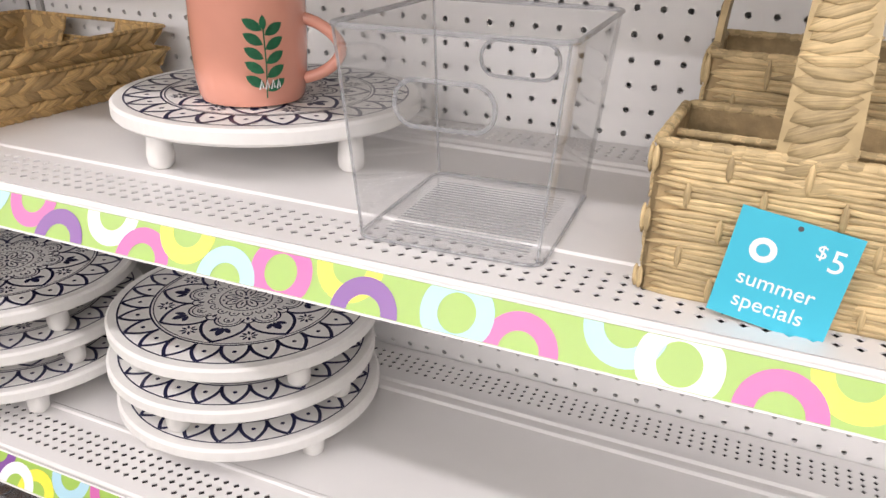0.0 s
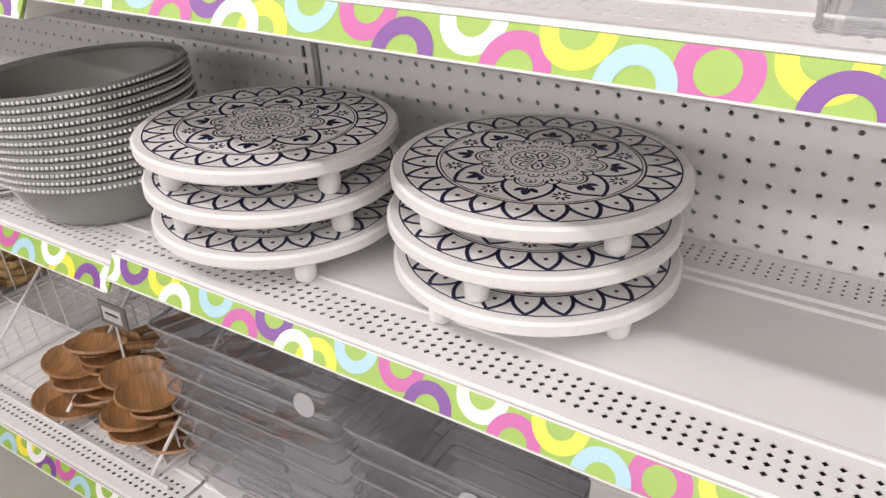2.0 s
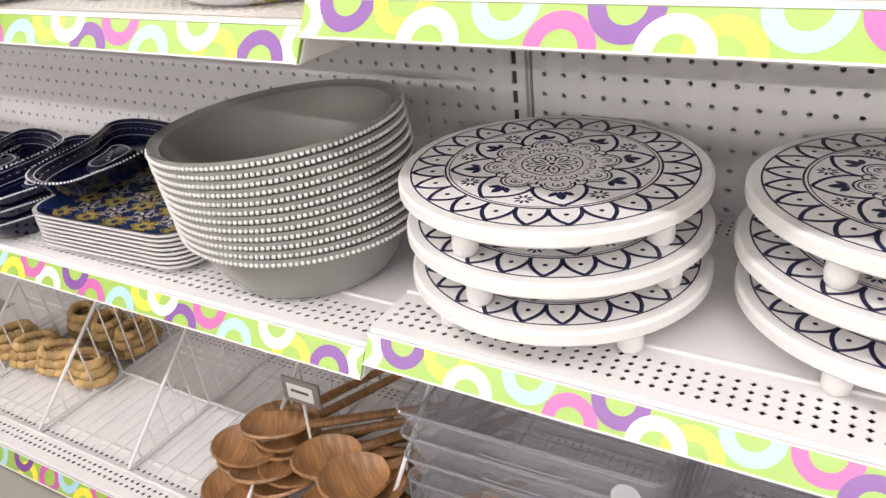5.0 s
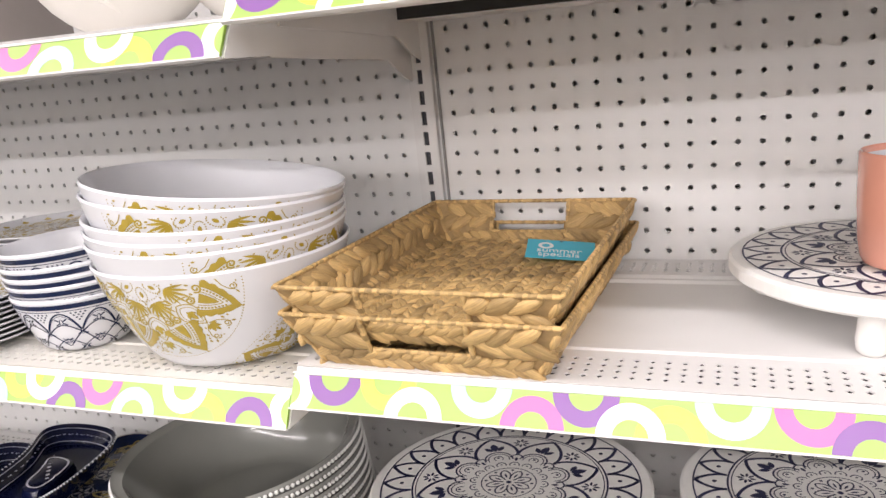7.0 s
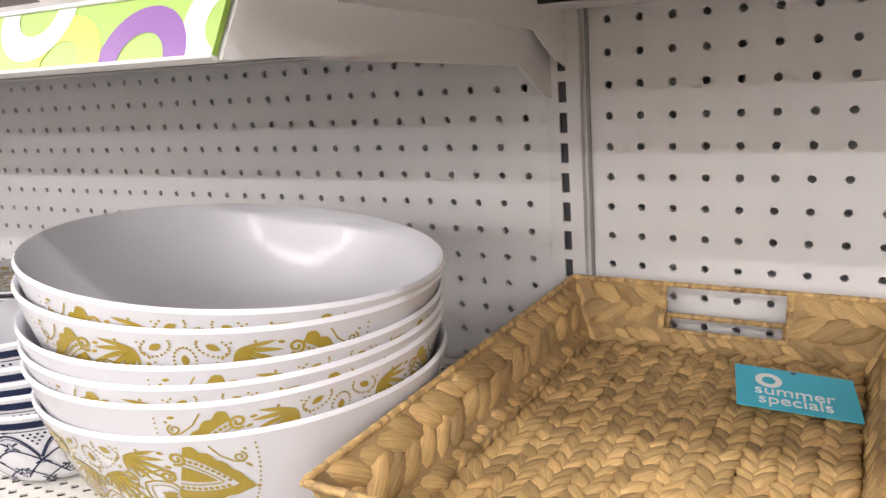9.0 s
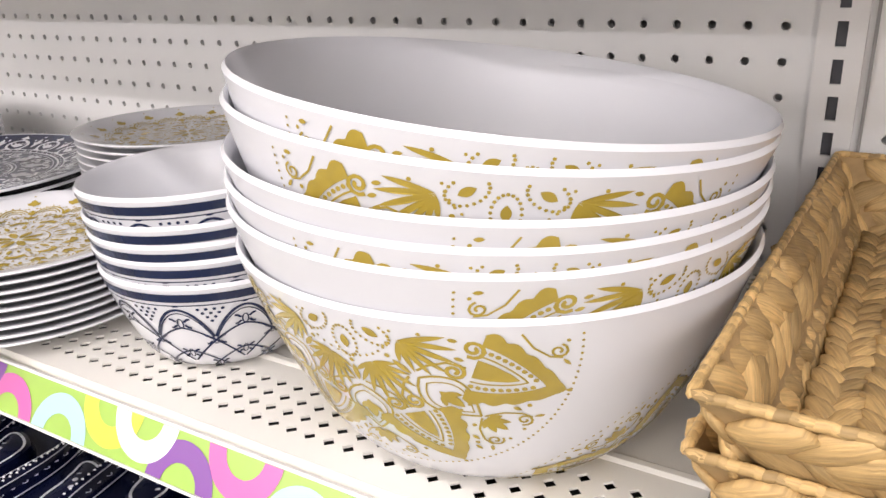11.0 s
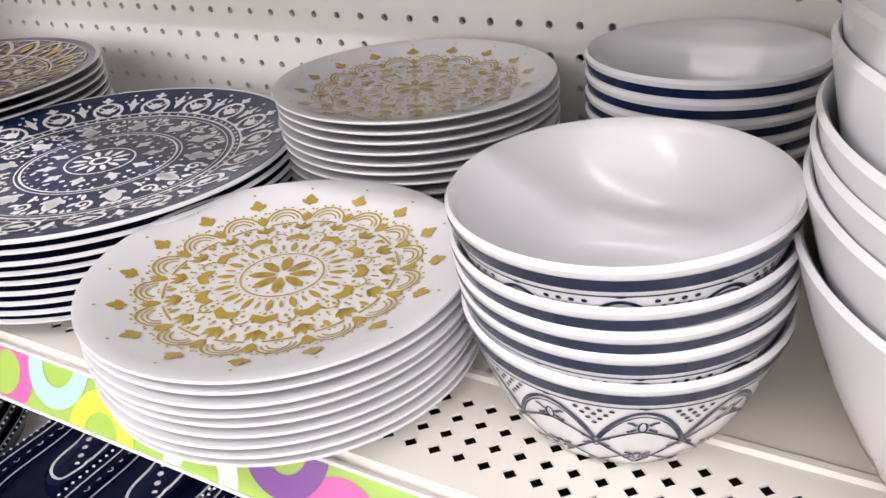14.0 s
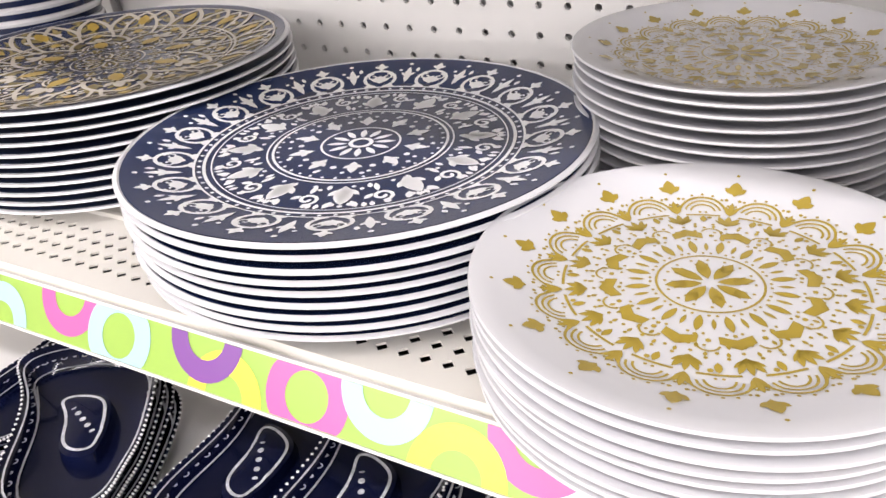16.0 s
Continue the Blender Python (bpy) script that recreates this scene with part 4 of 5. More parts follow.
# mug
def mug():
    t = thing("mug", on("A1", 0.514, -0.202, 18, DISC + 0.0375 + 0.0012), "coral pink ceramic mug with green leaf sprig, on plate stand", "mug")
    R, H = 0.0525, 0.094
    out = [(0, 0.003), (R * 0.78, 0.003), (R * 0.82, 0.0), (R * 0.88, 0.0012), (R * 0.93, 0.006), (R * 0.97, 0.02), (R, 0.05), (R * 1.0, H)]
    part("cup", revolve(dish(out, 0.0035), 72), M_PINK, t, smooth=True)
    bm = tube(bmesh.new(), [(R * 0.97 + 0.034 * sin(pi * k / 14) ** 0.7, 0, 0.020 + 0.054 * k / 14) for k in range(15)], 0.0055, 10)
    part("handle", bm, M_PINK, t, smooth=True)
    part("lining", revolve([(0, 0.0072), (R * 0.80, 0.0072), (R * 0.90, 0.014), (R * 0.925, 0.03), (R * 0.928, H - 0.004), (R * 0.915, H - 0.004), (R * 0.90, 0.03), (R * 0.87, 0.016), (R * 0.78, 0.0085), (0, 0.0085)], 72), M_MEL, t, "white glazed inside", smooth=True)
    def wrap(x, y): th = radians(-58) + x / R; return ((R + 0.0006) * cos(th), (R + 0.0006) * sin(th), 0.038 + y)
    lv = []
    for k in range(5):
        y = -0.022 + 0.012 * k; lv += leaf(0.001, y, 0.55, 0.019, 0.009) + leaf(-0.001, y + 0.004, pi - 0.55, 0.019, 0.009)
    lv += leaf(0, 0.030, pi / 2, 0.013, 0.006) + stroke([(0, -0.028), (0.001, 0.0), (0, 0.034)], 0.0012)
    part("leaf_print", decal(lv, wrap), M_GREEN, t, "dark green leaf sprig print")
    wl = []
    for k in range(4): wl += stroke([(-0.006 + 0.005 * k, -0.020), (-0.004 + 0.005 * k, -0.012), (-0.003 + 0.005 * k, -0.019)], 0.0014)
    part("white_lettering", decal(wl, lambda x, y: Vector(wrap(x, y)) + 0.0008 * Vector((cos(radians(-58) + x / R), sin(radians(-58) + x / R), 0))), M_WHITE, t)
mug()

# ---- woven baskets ----
def _ball():
    bm = bmesh.new(); bmesh.ops.create_uvsphere(bm, u_segments=7, v_segments=5, radius=1.0)
    v = [x.co.copy() for x in bm.verts]; f = [[q.index for q in p.verts] for p in bm.faces]; bm.free()
    return v, f
BALL_V, BALL_F = _ball()
class Weave:
    """Gathers many separate strands into one mesh."""
    def __init__(self): self.v, self.f, self.uv = [], [], []
    def lump(self, c, along, out, ln, wd, th):
        a = Vector(along).normalized(); o = Vector(out).normalized(); b = o.cross(a); i = len(self.v); c = Vector(c)
        k = 0.85 + 0.3 * random.random(); du = random.random() * 40
        for p in BALL_V:
            self.v.append(c + a * (p.x * ln / 2 * k) + b * (p.y * wd / 2) * (1 - 0.25 * p.x * p.x) + o * (p.z * th / 2)); self.uv.append((p.x * ln * 25 + du, p.y * wd * 420 + du))
        self.f += [[i + q for q in p] for p in BALL_F]
    def braid(self, p0, p1, out, height, skip=None, flat=0.30):
        """A plait of two slanted strand rows from p0 to p1."""
        p0, p1, out = Vector(p0), Vector(p1), Vector(out).normalized(); t = (p1 - p0); L = t.length; t.normalize(); up = out.cross(t) * -1
        p0 = p0 + t * height * 0.28; L -= height * 0.56; n = max(2, int(L / (height * 0.50)))
        for k in range(n):
            for s in (-1, 1):
                q = p0 + t * (L * (k + 0.5 + 0.25 * s) / n)
                if skip and skip(q): continue
                jit = Vector((random.uniform(-.06, .06), random.uniform(-.06, .06), random.uniform(-.06, .06)))
                run = (t * 0.84 + up * (s * 0.50) + jit + out * 0.05).normalized(); across = out.cross(run)
                self.lump(q + up * (s * height * 0.21) + out * (0.0022 * random.random()) + run * random.uniform(-.08, .08) * height, run + across * random.uniform(-.12, .12), out + jit * 1.5 - t * 0.30 - up * (s * 0.25), height * random.uniform(1.0, 1.25), height * random.uniform(0.46, 0.62), height * flat * 1.15)
    def rope(self, p0, p1, r):
        p0, p1 = Vector(p0), Vector(p1); t = p1 - p0; L = t.length; t.normalize(); n = max(2, int(L / (r * 1.5)))
        a = t.cross(Vector((0.2, 0.3, 0.93))).normalized(); b = t.cross(a)
        for k in range(n):
            ang = k * 2.4; o = a * cos(ang) + b * sin(ang)
            self.lump(p0 + t * min(max(L * (k + 0.5) / n, r * 1.6), L - r * 1.6), t + o * 0.12, o, r * 4.4, r * 2.0, r * 1.9)
    def mesh(self, name, mat, parent, label=""):
        me = bpy.data.meshes.new(name); me.from_pydata([tuple(x) for x in self.v], [], self.f); me.materials.append(mat)
        lay = me.uv_layers.new(name="fibre"); lay.data.foreach_set("uv", [c for q in self.f for k in q for c in self.uv[k]])
        for p in me.polygons: p.use_smooth = True
        ob = new(name, me); ob.parent = parent
        return tagged(ob, label, kind="stuff")
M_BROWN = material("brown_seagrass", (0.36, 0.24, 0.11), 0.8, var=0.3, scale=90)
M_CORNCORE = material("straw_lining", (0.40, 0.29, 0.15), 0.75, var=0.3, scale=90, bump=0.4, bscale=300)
M_GAP_SHADE = material("weave_gap_shade", (0.20, 0.12, 0.05), 0.8, var=0.2, scale=80)
def woven_tray(m, label):
    t = thing("seagrass_tray", m, label, "basket tray", "seagrass trays")
    w, d, h, fl = 0.098, 0.156, 0.052, 0.026
    W = w + fl; Dp = d + fl
    floor_w = Weave()
    for i in range(10):
        x = -w + 2 * w * (i + 0.5) / 10
        floor_w.braid((x, -d, 0.006), (x, d, 0.006), (0, 0, 1), 0.0212)
    floor_w.mesh("woven_floor", M_GRASS, t)
    # sheet added under the floor weave, dark to give the shade between strands
    part("floor_gap_shade", boxes((-w, -d, 0.0005, w, d, 0.004)), M_GAP_SHADE, t)
    gap = 0.047
    for nm, a, b, out, hole in (("front_wall", (-1, -1), (1, -1), (0, -1, -0.5), True), ("rear_wall", (1, 1), (-1, 1), (0, 1, -0.5), True), ("side_wall", (1, -1), (1, 1), (1, 0, -0.5), False), ("side_wall", (-1, 1), (-1, -1), (-1, 0, -0.5), False)):
        wv = Weave()
        for row, z in enumerate((0.0095, 0.0355)):
            f = fl * z / h
            p0 = (a[0] * (w + f), a[1] * (d + f), z); p1 = (b[0] * (w + f), b[1] * (d + f), z)
            wv.braid(p0, p1, out, (0.022, 0.034)[row], (lambda q: abs(q.x) < gap + 0.004) if hole and row > 0 else None, 0.24)
            if hole and row == 0: wv.rope((-gap, a[1] * (d + fl * 0.36), 0.0185), (gap, a[1] * (d + fl * 0.36), 0.0185), 0.0022)
        wv.rope((a[0] * W, a[1] * Dp, h), (b[0] * W, b[1] * Dp, h), 0.0024)
        if hole:
            for sgn in (-1, 1): wv.rope((sgn * gap, a[1] * (d + fl * 0.4), 0.017), (sgn * gap, a[1] * Dp, h), 0.003)
        for z in (0.010, 0.024, 0.038): wv.lump((a[0] * (w + fl * z / h - 0.001), a[1] * (d + fl * z / h - 0.001), z), (a[0] * 0.5 + random.uniform(-.2, .2), a[1] * 0.5, 1), (a[0], a[1], 0.2), 0.024, 0.013, 0.007)
        wv.mesh(nm, M_GRASS, t)
        core = bmesh.new(); wide = w if hole else d
        def slab(l0, l1, z0, z1):
            q = []
            for ll, zz in ((l0, z0), (l1, z0), (l1, z1), (l0, z1)):
                f = fl * zz / h; k = ll * (wide + f) if abs(ll) == 1 else ll
                q.append((k, a[1] * (d + f), zz) if hole else (a[0] * (w + f), k, zz))
            v = [core.verts.new(c) for c in q]; o = Vector(out).normalized() * -0.0006; v2 = [core.verts.new(Vector(c) + o) for c in q]
            core.faces.new(v); core.faces.new(v2[::-1])
            for i in range(4): core.faces.new((v[i], v2[i], v2[(i + 1) % 4], v[(i + 1) % 4]))
        if hole: slab(-1, 1, 0.001, 0.018); slab(-1, -gap, 0.018, h); slab(gap, 1, 0.018, h)
        else:
            if a[0] < 0: slab(1, -1, 0.001, h)
            else: slab(-1, 1, 0.001, h)
        bmesh.ops.recalc_face_normals(core, faces=core.faces[:])
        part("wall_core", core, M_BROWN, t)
    return t
TRAY = on("A1", 0.130, -0.210, -2.0, 0.0)
woven_tray(TRAY, "tan seagrass tray with handle slots, under another tray")
woven_tray(TRAY @ pose(0.0, -0.004, 0.0265, 0.3, 0, 0.5), "tan seagrass tray with handle slots, stacked on another")

def letters(txt, size, parent, m, mat, name="lettering"):
    cu = bpy.data.curves.new(name, "FONT"); cu.body = txt; cu.size = size; cu.align_x = "CENTER"; cu.extrude = 0.0001
    ob = new(name, cu); ob.parent = parent; ob.matrix_local = m; cu.materials.append(mat)
    return ob
def card_tag(m, w, h, price, label):
    t = thing("price_tag", m, label, "price tag", "turquoise price tags")
    part("card", boxes((-w / 2, -h / 2, 0, w / 2, h / 2, 0.0006)), M_TAG, t)
    part("emblem", decal(ring(0.0065 * w / 0.075, 0.0042 * w / 0.075, 24), lambda x, y: (x - w * 0.22, y + h * 0.17, 0.0009)), M_WHITE, t, "white ring emblem")
    letters("summer", 0.2 * w, t, pose(-w * 0.02, -h * 0.17, 0.0008), M_WHITE)
    letters("specials", 0.2 * w, t, pose(-w * 0.02, -h * 0.38, 0.0008), M_WHITE)
    if price:
        letters("$", 0.17 * w, t, pose(w * 0.22, h * 0.25, 0.0008), M_WHITE); letters("5", 0.29 * w, t, pose(w * 0.36, h * 0.16, 0.0008), M_WHITE)
    bm = bmesh.new(); bmesh.ops.create_circle(bm, cap_ends=True, segments=10, radius=0.0016, matrix=Matrix.Translation((0, h * 0.44, 0.0008)))
    part("punched_hole", bm, M_DARK, t)
card_tag(TRAY @ pose(0.060, 0.072, 0.046, 10, 6, 12), 0.072, 0.047, False, "turquoise summer specials card lying in the seagrass tray")

def caddy(m, w, d, h, handle, label):
    """A woven corn husk carrier with cells and a strap handle."""
    t = thing("woven_caddy", m, label, "basket", "corn husk caddies")
    rows = 5; rh = h / rows
    for nm, a, b, out in (("front_wall", (-1, -1), (1, -1), (0, -1, 0)), ("rear_wall", (1, 1), (-1, 1), (0, 1, 0)), ("side_wall", (1, -1), (1, 1), (1, 0, 0)), ("side_wall", (-1, 1), (-1, -1), (-1, 0, 0))):
        wv = Weave(); p0 = Vector((a[0] * w / 2, a[1] * d / 2, 0)); p1 = Vector((b[0] * w / 2, b[1] * d / 2, 0)); L = (p1 - p0).length; tt = (p1 - p0).normalized(); o = Vector(out)
        n = max(2, round(L / 0.042))
        for r in range(rows):
            for k in range(-1, n + 1):
                u = (k + 0.5 + (0.5 if r % 2 else 0)) / n
                if not -0.02 < u < 1.02: continue
                for s in range(5): wv.lump(p0 + tt * min(max(L * u, 0.031), L - 0.031) + o * (0.0005 + 0.0012 * random.random()) + Vector((0, 0, rh * (r + 0.5) + (s - 2) * rh * 0.19)), tt + Vector((0, 0, random.uniform(-.06, .06))), o, 0.058, rh * 0.30, 0.0055)
            for k in range(n + 1):
                u = (k + (0.5 if r % 2 else 0)) / n
                if u <= 1: wv.lump(p0 + tt * (L * u) + o * 0.003 + Vector((0, 0, rh * (r + 0.5))), (0, 0, 1), o, rh * 0.95, 0.005, 0.004)
        wv.rope(p0 + Vector((0, 0, h)), p1 + Vector((0, 0, h)), 0.004)
        wv.mesh(nm, M_CORN, t)
    for nm, b in zip(("floor_lining", "wall_lining", "wall_lining", "wall_lining", "wall_lining"), ((-w / 2 + 0.001, -d / 2 + 0.001, 0.001, w / 2 - 0.001, d / 2 - 0.001, 0.006), (-w / 2, -d / 2, 0.001, -w / 2 + 0.003, d / 2, h), (w / 2 - 0.003, -d / 2, 0.001, w / 2, d / 2, h), (-w / 2, -d / 2, 0.001, w / 2, -d / 2 + 0.003, h), (-w / 2, d / 2 - 0.003, 0.001, w / 2, d / 2, h))): part(nm, boxes(b), M_CORNCORE, t)
    bars = Weave(); bars.rope((-w / 2, 0, h * 0.93), (w / 2, 0, h * 0.93), 0.003); bars.rope((0, -d / 2, h * 0.93), (0, d / 2, h * 0.93), 0.003)
    bars.mesh("divider", M_CORN, t)
    hw = Weave(); n = 66; band = []
    for k in range(n + 1):
        a = pi * k / n; along = Vector((0, -cos(a), 1.15 * sin(a))).normalized(); tang = Vector((0, sin(a), 1.15 * cos(a))).normalized(); side = Vector((1, 0, 0))
        c = Vector((0, -cos(a) * d / 2, h * 0.85 + sin(a) ** 0.8 * 0.16))
        if handle == "wide": c = Vector((c.y / d * w, 0, c.z)); tang = Vector((tang.y, 0, tang.z)); along = Vector((along.y, 0, along.z)); side = Vector((0, 1, 0))
        hs = 0.021 - 0.006 * sin(a)
        band.append([c + side * hs + along * 0.002, c - side * hs + along * 0.002, c - side * hs - along * 0.003, c + side * hs - along * 0.003])
        hw.lump(c + along * 0.0012, side + tang * (0.22 + 0.25 * sin(k * 0.7)), along, hs * 2.05, 0.0165, 0.0050)
    part("strap_core", loft(band, cap1=True), M_CORN, t)
    hw.mesh("strap_handle", M_CORN, t, "wrapped corn husk strap handle")
    return t
caddy(on("A1", 0.992, -0.283, -1.0), 0.170, 0.110, 0.098, "deep", "natural corn husk woven caddy with a strap handle and price tag")
caddy(on("A1", 1.000, -0.105, 0.0), 0.175, 0.120, 0.125, "wide", "natural corn husk woven caddy with a tall strap handle")
card_tag(pose(0.987, -0.353, 0.966, 84, 0, -2) @ pose(0, 0, 0, 0, 0, -8), 0.066, 0.068, True, "turquoise summer specials price card hanging on the woven caddy")

# ---- clear boxes ----
M_CLEAR_EDGE = clear_plastic("clear_plastic_edge", (0.86, 0.87, 0.88), 0.22)
M_FROST = clear_plastic("frosted_sticker", (0.9, 0.9, 0.9), 0.55)
M_SMOKE = clear_plastic("smoky_clear_plastic", (0.86, 0.86, 0.87), 0.17)
M_SMOKE_EDGE = clear_plastic("smoky_edge", (0.62, 0.62, 0.64), 0.22)
def clear_bin(m, w0, d0, w1, d1, h, label, name="clear_bin", grip=True, edge=0.0014, base=True, sticker=None):
    t = thing(name, m, label, "storage bin", "clear plastic boxes"); r = 0.012
    shell, edged = (M_CLEAR, M_CLEAR_EDGE) if grip else (M_SMOKE, M_SMOKE_EDGE)
    bm = loft([rounded(w0, d0, r, 0.001), rounded(w1, d1, r, h)], cap0=base)
    part("shell", bm, shell, t, smooth=True).visible_shadow = False
    part("rim", tube(bmesh.new(), rounded(w1, d1, r, h), edge * 1.4, 6, True), edged, t, smooth=True)
    if grip: part("foot_edge", tube(bmesh.new(), rounded(w0, d0, r, 0.002), edge, 6, True), edged, t, smooth=True)
    for sx, sy in ((-1, -1), (1, -1), (1, 1), (-1, 1)) if grip else ():
        q = 0.29 * r
        part("corner_edge", tube(bmesh.new(), [(sx * (w0 / 2 - q), sy * (d0 / 2 - q), 0.004), (sx * (w1 / 2 - q), sy * (d1 / 2 - q), h)], edge * 0.8, 6), edged, t)
    if sticker is not None:
        bm = bmesh.new(); bmesh.ops.create_circle(bm, cap_ends=True, segments=24, radius=0.015, matrix=Matrix.Translation((w1 * sticker, -d1 / 2 - 0.0012, h * 0.62)) @ Matrix.Rotation(radians(82), 4, "X"))
        part("round_sticker", bm, M_FROST, t, "frosted white round sticker")
    if not grip:
        part("handle_slot", tube(bmesh.new(), [(x, -(d0 + (d1 - d0) * 0.6) / 2 - 0.001, h * 0.6 + z) for x, z, _ in rounded(w1 * 0.34, h * 0.22, h * 0.10, 0, 6)], 0.0016, 6, True), edged, t, "raised slot outline", smooth=True)
    if grip:
        for sy in (-1, 1):
            zc = h * 0.70; y = sy * (d0 / 2 + (d1 - d0) / 2 * 0.70 + 0.001)
            part("handle_outline", tube(bmesh.new(), [(x, y, zc + z) for x, z, _ in rounded(w1 * 0.42, h * 0.20, h * 0.095, 0, 7)], 0.0017, 6, True), edged, t, "raised rounded handle outline", smooth=True)
    return t
BIN = on("A1", 0.768, -0.262, 3.0)
clear_bin(BIN, 0.138, 0.162, 0.163, 0.186, 0.152, "clear plastic open storage bin with handle outlines, empty")
bm = bmesh.new()
for k in range(22): box(bm, -0.055, -0.06 + 0.0056 * k, 0.0016, 0.055, -0.0588 + 0.0056 * k, 0.0022)
rb = part("ribbed_base", bm, M_CLEAR_EDGE, bpy.data.objects["clear_bin"], "fine ribs moulded into the base")
for k in range(8):
    clear_bin(on("A3", 0.150, -0.257, 2, 0.001 + 0.0345 * k), 0.245, 0.18, 0.290, 0.225, 0.068, "clear grey plastic storage box, nested in a tall stack", "storage_box", False, 0.0013, k == 0, 0.37 if k == 7 else None)
for k in range(7):
    clear_bin(on("A3", 0.447, -0.257, 0, 0.001 + 0.0345 * k), 0.225, 0.18, 0.268, 0.225, 0.068, "clear grey plastic storage box, nested in a stack", "storage_box", False, 0.0013, k == 0, 0.12 if k == 6 else None)
M_TAUPE = material("taupe_board", (0.25, 0.22, 0.21), 0.55, var=0.05)
M_CARTON = material("grey_carton", (0.55, 0.54, 0.52), 0.6, var=0.05, scale=30)
def standing_carton(x, w, mat, label, text):
    tb = thing("carton", on("A3", x, -0.24), label, "box", "cartons on the base shelf")
    part("body", boxes((-w / 2, -0.12, 0, w / 2, 0.12, 0.325), bev=0.002), mat, tb)
    part("lid_edge", boxes((-w / 2 - 0.001, -0.121, 0.3255, w / 2 + 0.001, 0.121, 0.331), bev=0.001), mat, tb)
    if text:
        part("label_panel", boxes((-w / 2 + 0.010, -0.1222, 0.02, w / 2 - 0.004, -0.1204, 0.315)), M_BRONZE, tb, "bronze printed label panel")
        for k in range(5): part("text_bar", boxes((-w / 2 + 0.018, -0.1230, 0.285 - 0.05 * k, w / 2 - 0.014, -0.1224, 0.296 - 0.05 * k)), M_DARK, tb)
M_BRONZE = material("bronze_print", (0.34, 0.25, 0.14), 0.4, var=0.2, scale=60)
M_BLACKB = material("black_board", (0.03, 0.028, 0.027), 0.45, var=0.1)
standing_carton(0.632, 0.078, M_CARTON, "plain grey cardboard carton standing on the base shelf", False)
standing_carton(0.722, 0.090, M_BLACKB, "black carton with a bronze label standing on the base shelf", True)

# ---- wire racks and wooden spoons on the base shelf ----
def divider(x):
    t = thing("wire_divider", pose(x, 0, 0), "white wire rack divider standing on the base shelf", "wire rack", "wire rack dividers")
    z0 = level("B3", -0.38) + 0.004; zb = level("B3", -0.03) + 0.004; top = 0.44
    part("frame", tube(bmesh.new(), [(0, -0.385, z0), (0, -0.02, zb), (0, -0.02, top), (0, -0.08, top), (0, -0.385, z0)], 0.0032, 8), M_WIRE, t, smooth=True)
    for k in range(1, 12):
        y = -0.385 + 0.0305 * k; u = min(1, (y + 0.385) / 0.305)
        part("wire", tube(bmesh.new(), [(0, y, z0 - SLOPE * (y + 0.385)), (0, y, z0 + (top - z0) * u)], 0.0016, 6), M_WIRE, t)
for x in (-0.98, -0.755, -0.53, -0.293, -0.072): divider(x)
rk = thing("wire_rack_floor", pose(0, 0, 0), "white wire rack floor lying on the base shelf", "wire rack")
for y in (-0.385, -0.20, -0.03): part("rail", tube(bmesh.new(), [(-1.1, y, level("B3", y) + 0.008), (-0.03, y, level("B3", y) + 0.008)], 0.003, 8), M_WIRE, rk)
for k in range(42): part("wire", tube(bmesh.new(), [(-1.08 + 0.025 * k, -0.385, level("B3", -0.385) + 0.009), (-1.08 + 0.025 * k, -0.03, level("B3", -0.03) + 0.009)], 0.0014, 6), M_WIRE, rk)

def wooden_spoon(m, label):
    t = thing("wooden_spoon", m, label, "spoon", "acacia wooden spoons")
    v = []; bm = bmesh.new(); n = 10; rings = []
    for i in range(n + 1):
        r = i / n
        rings.append([bm.verts.new((0.037 * r * cos(a) , 0.049 * r * sin(a), 0.016 * r * r + 0.004)) for a in [2 * pi * k / 20 for k in range(20)]] if i else [bm.verts.new((0, 0, 0.004))])
    low = []
    for i in range(n, -1, -1):
        r = i / n
        low.append([bm.verts.new((0.0395 * r * cos(a), 0.0515 * r * sin(a), 0.0175 * r * r - 0.001)) for a in [2 * pi * k / 20 for k in range(20)]] if i else [bm.verts.new((0, 0, -0.001))])
    allr = rings + low
    for a, b in zip(allr, allr[1:]):
        for k in range(20):
            q = list(dict.fromkeys([a[k % len(a)], a[(k + 1) % len(a)], b[(k + 1) % len(b)], b[k % len(b)]]))
            if len(q) > 2: bm.faces.new(q)
    part("spoon_bowl", bm, M_WOOD, t, smooth=True)
    part("handle", tube(bmesh.new(), [(0, 0.050 + 0.02 * k, 0.014 + 0.002 * k) for k in range(11)], lambda u: 0.0075 - 0.002 * u, 8), M_WOOD, t, smooth=True)
rs = random.Random(5)
for cx, cy, n in ((-0.290, -0.318, 11), (-0.145, -0.322, 10)):
    for k in range(n):
        layer = k // 2; ang = rs.uniform(0, 2 * pi); sp = 0.058 - 0.006 * layer
        wooden_spoon(on("B3", cx + sp * cos(ang) + 0.012 * (k % 2), cy + 0.6 * sp * sin(ang) + 0.006 * layer, -52 + rs.uniform(-20, 24), 0.016 + 0.019 * layer) @ pose(0, 0, 0, rs.uniform(-6, 6), rs.uniform(-16, 16), 0), "brown acacia wooden spoon lying in a pile")
sg = thing("small_sign", on("B3", -0.215, -0.285, 0, 0.176), "small grey framed label on a clip above wooden spoons", "sign")
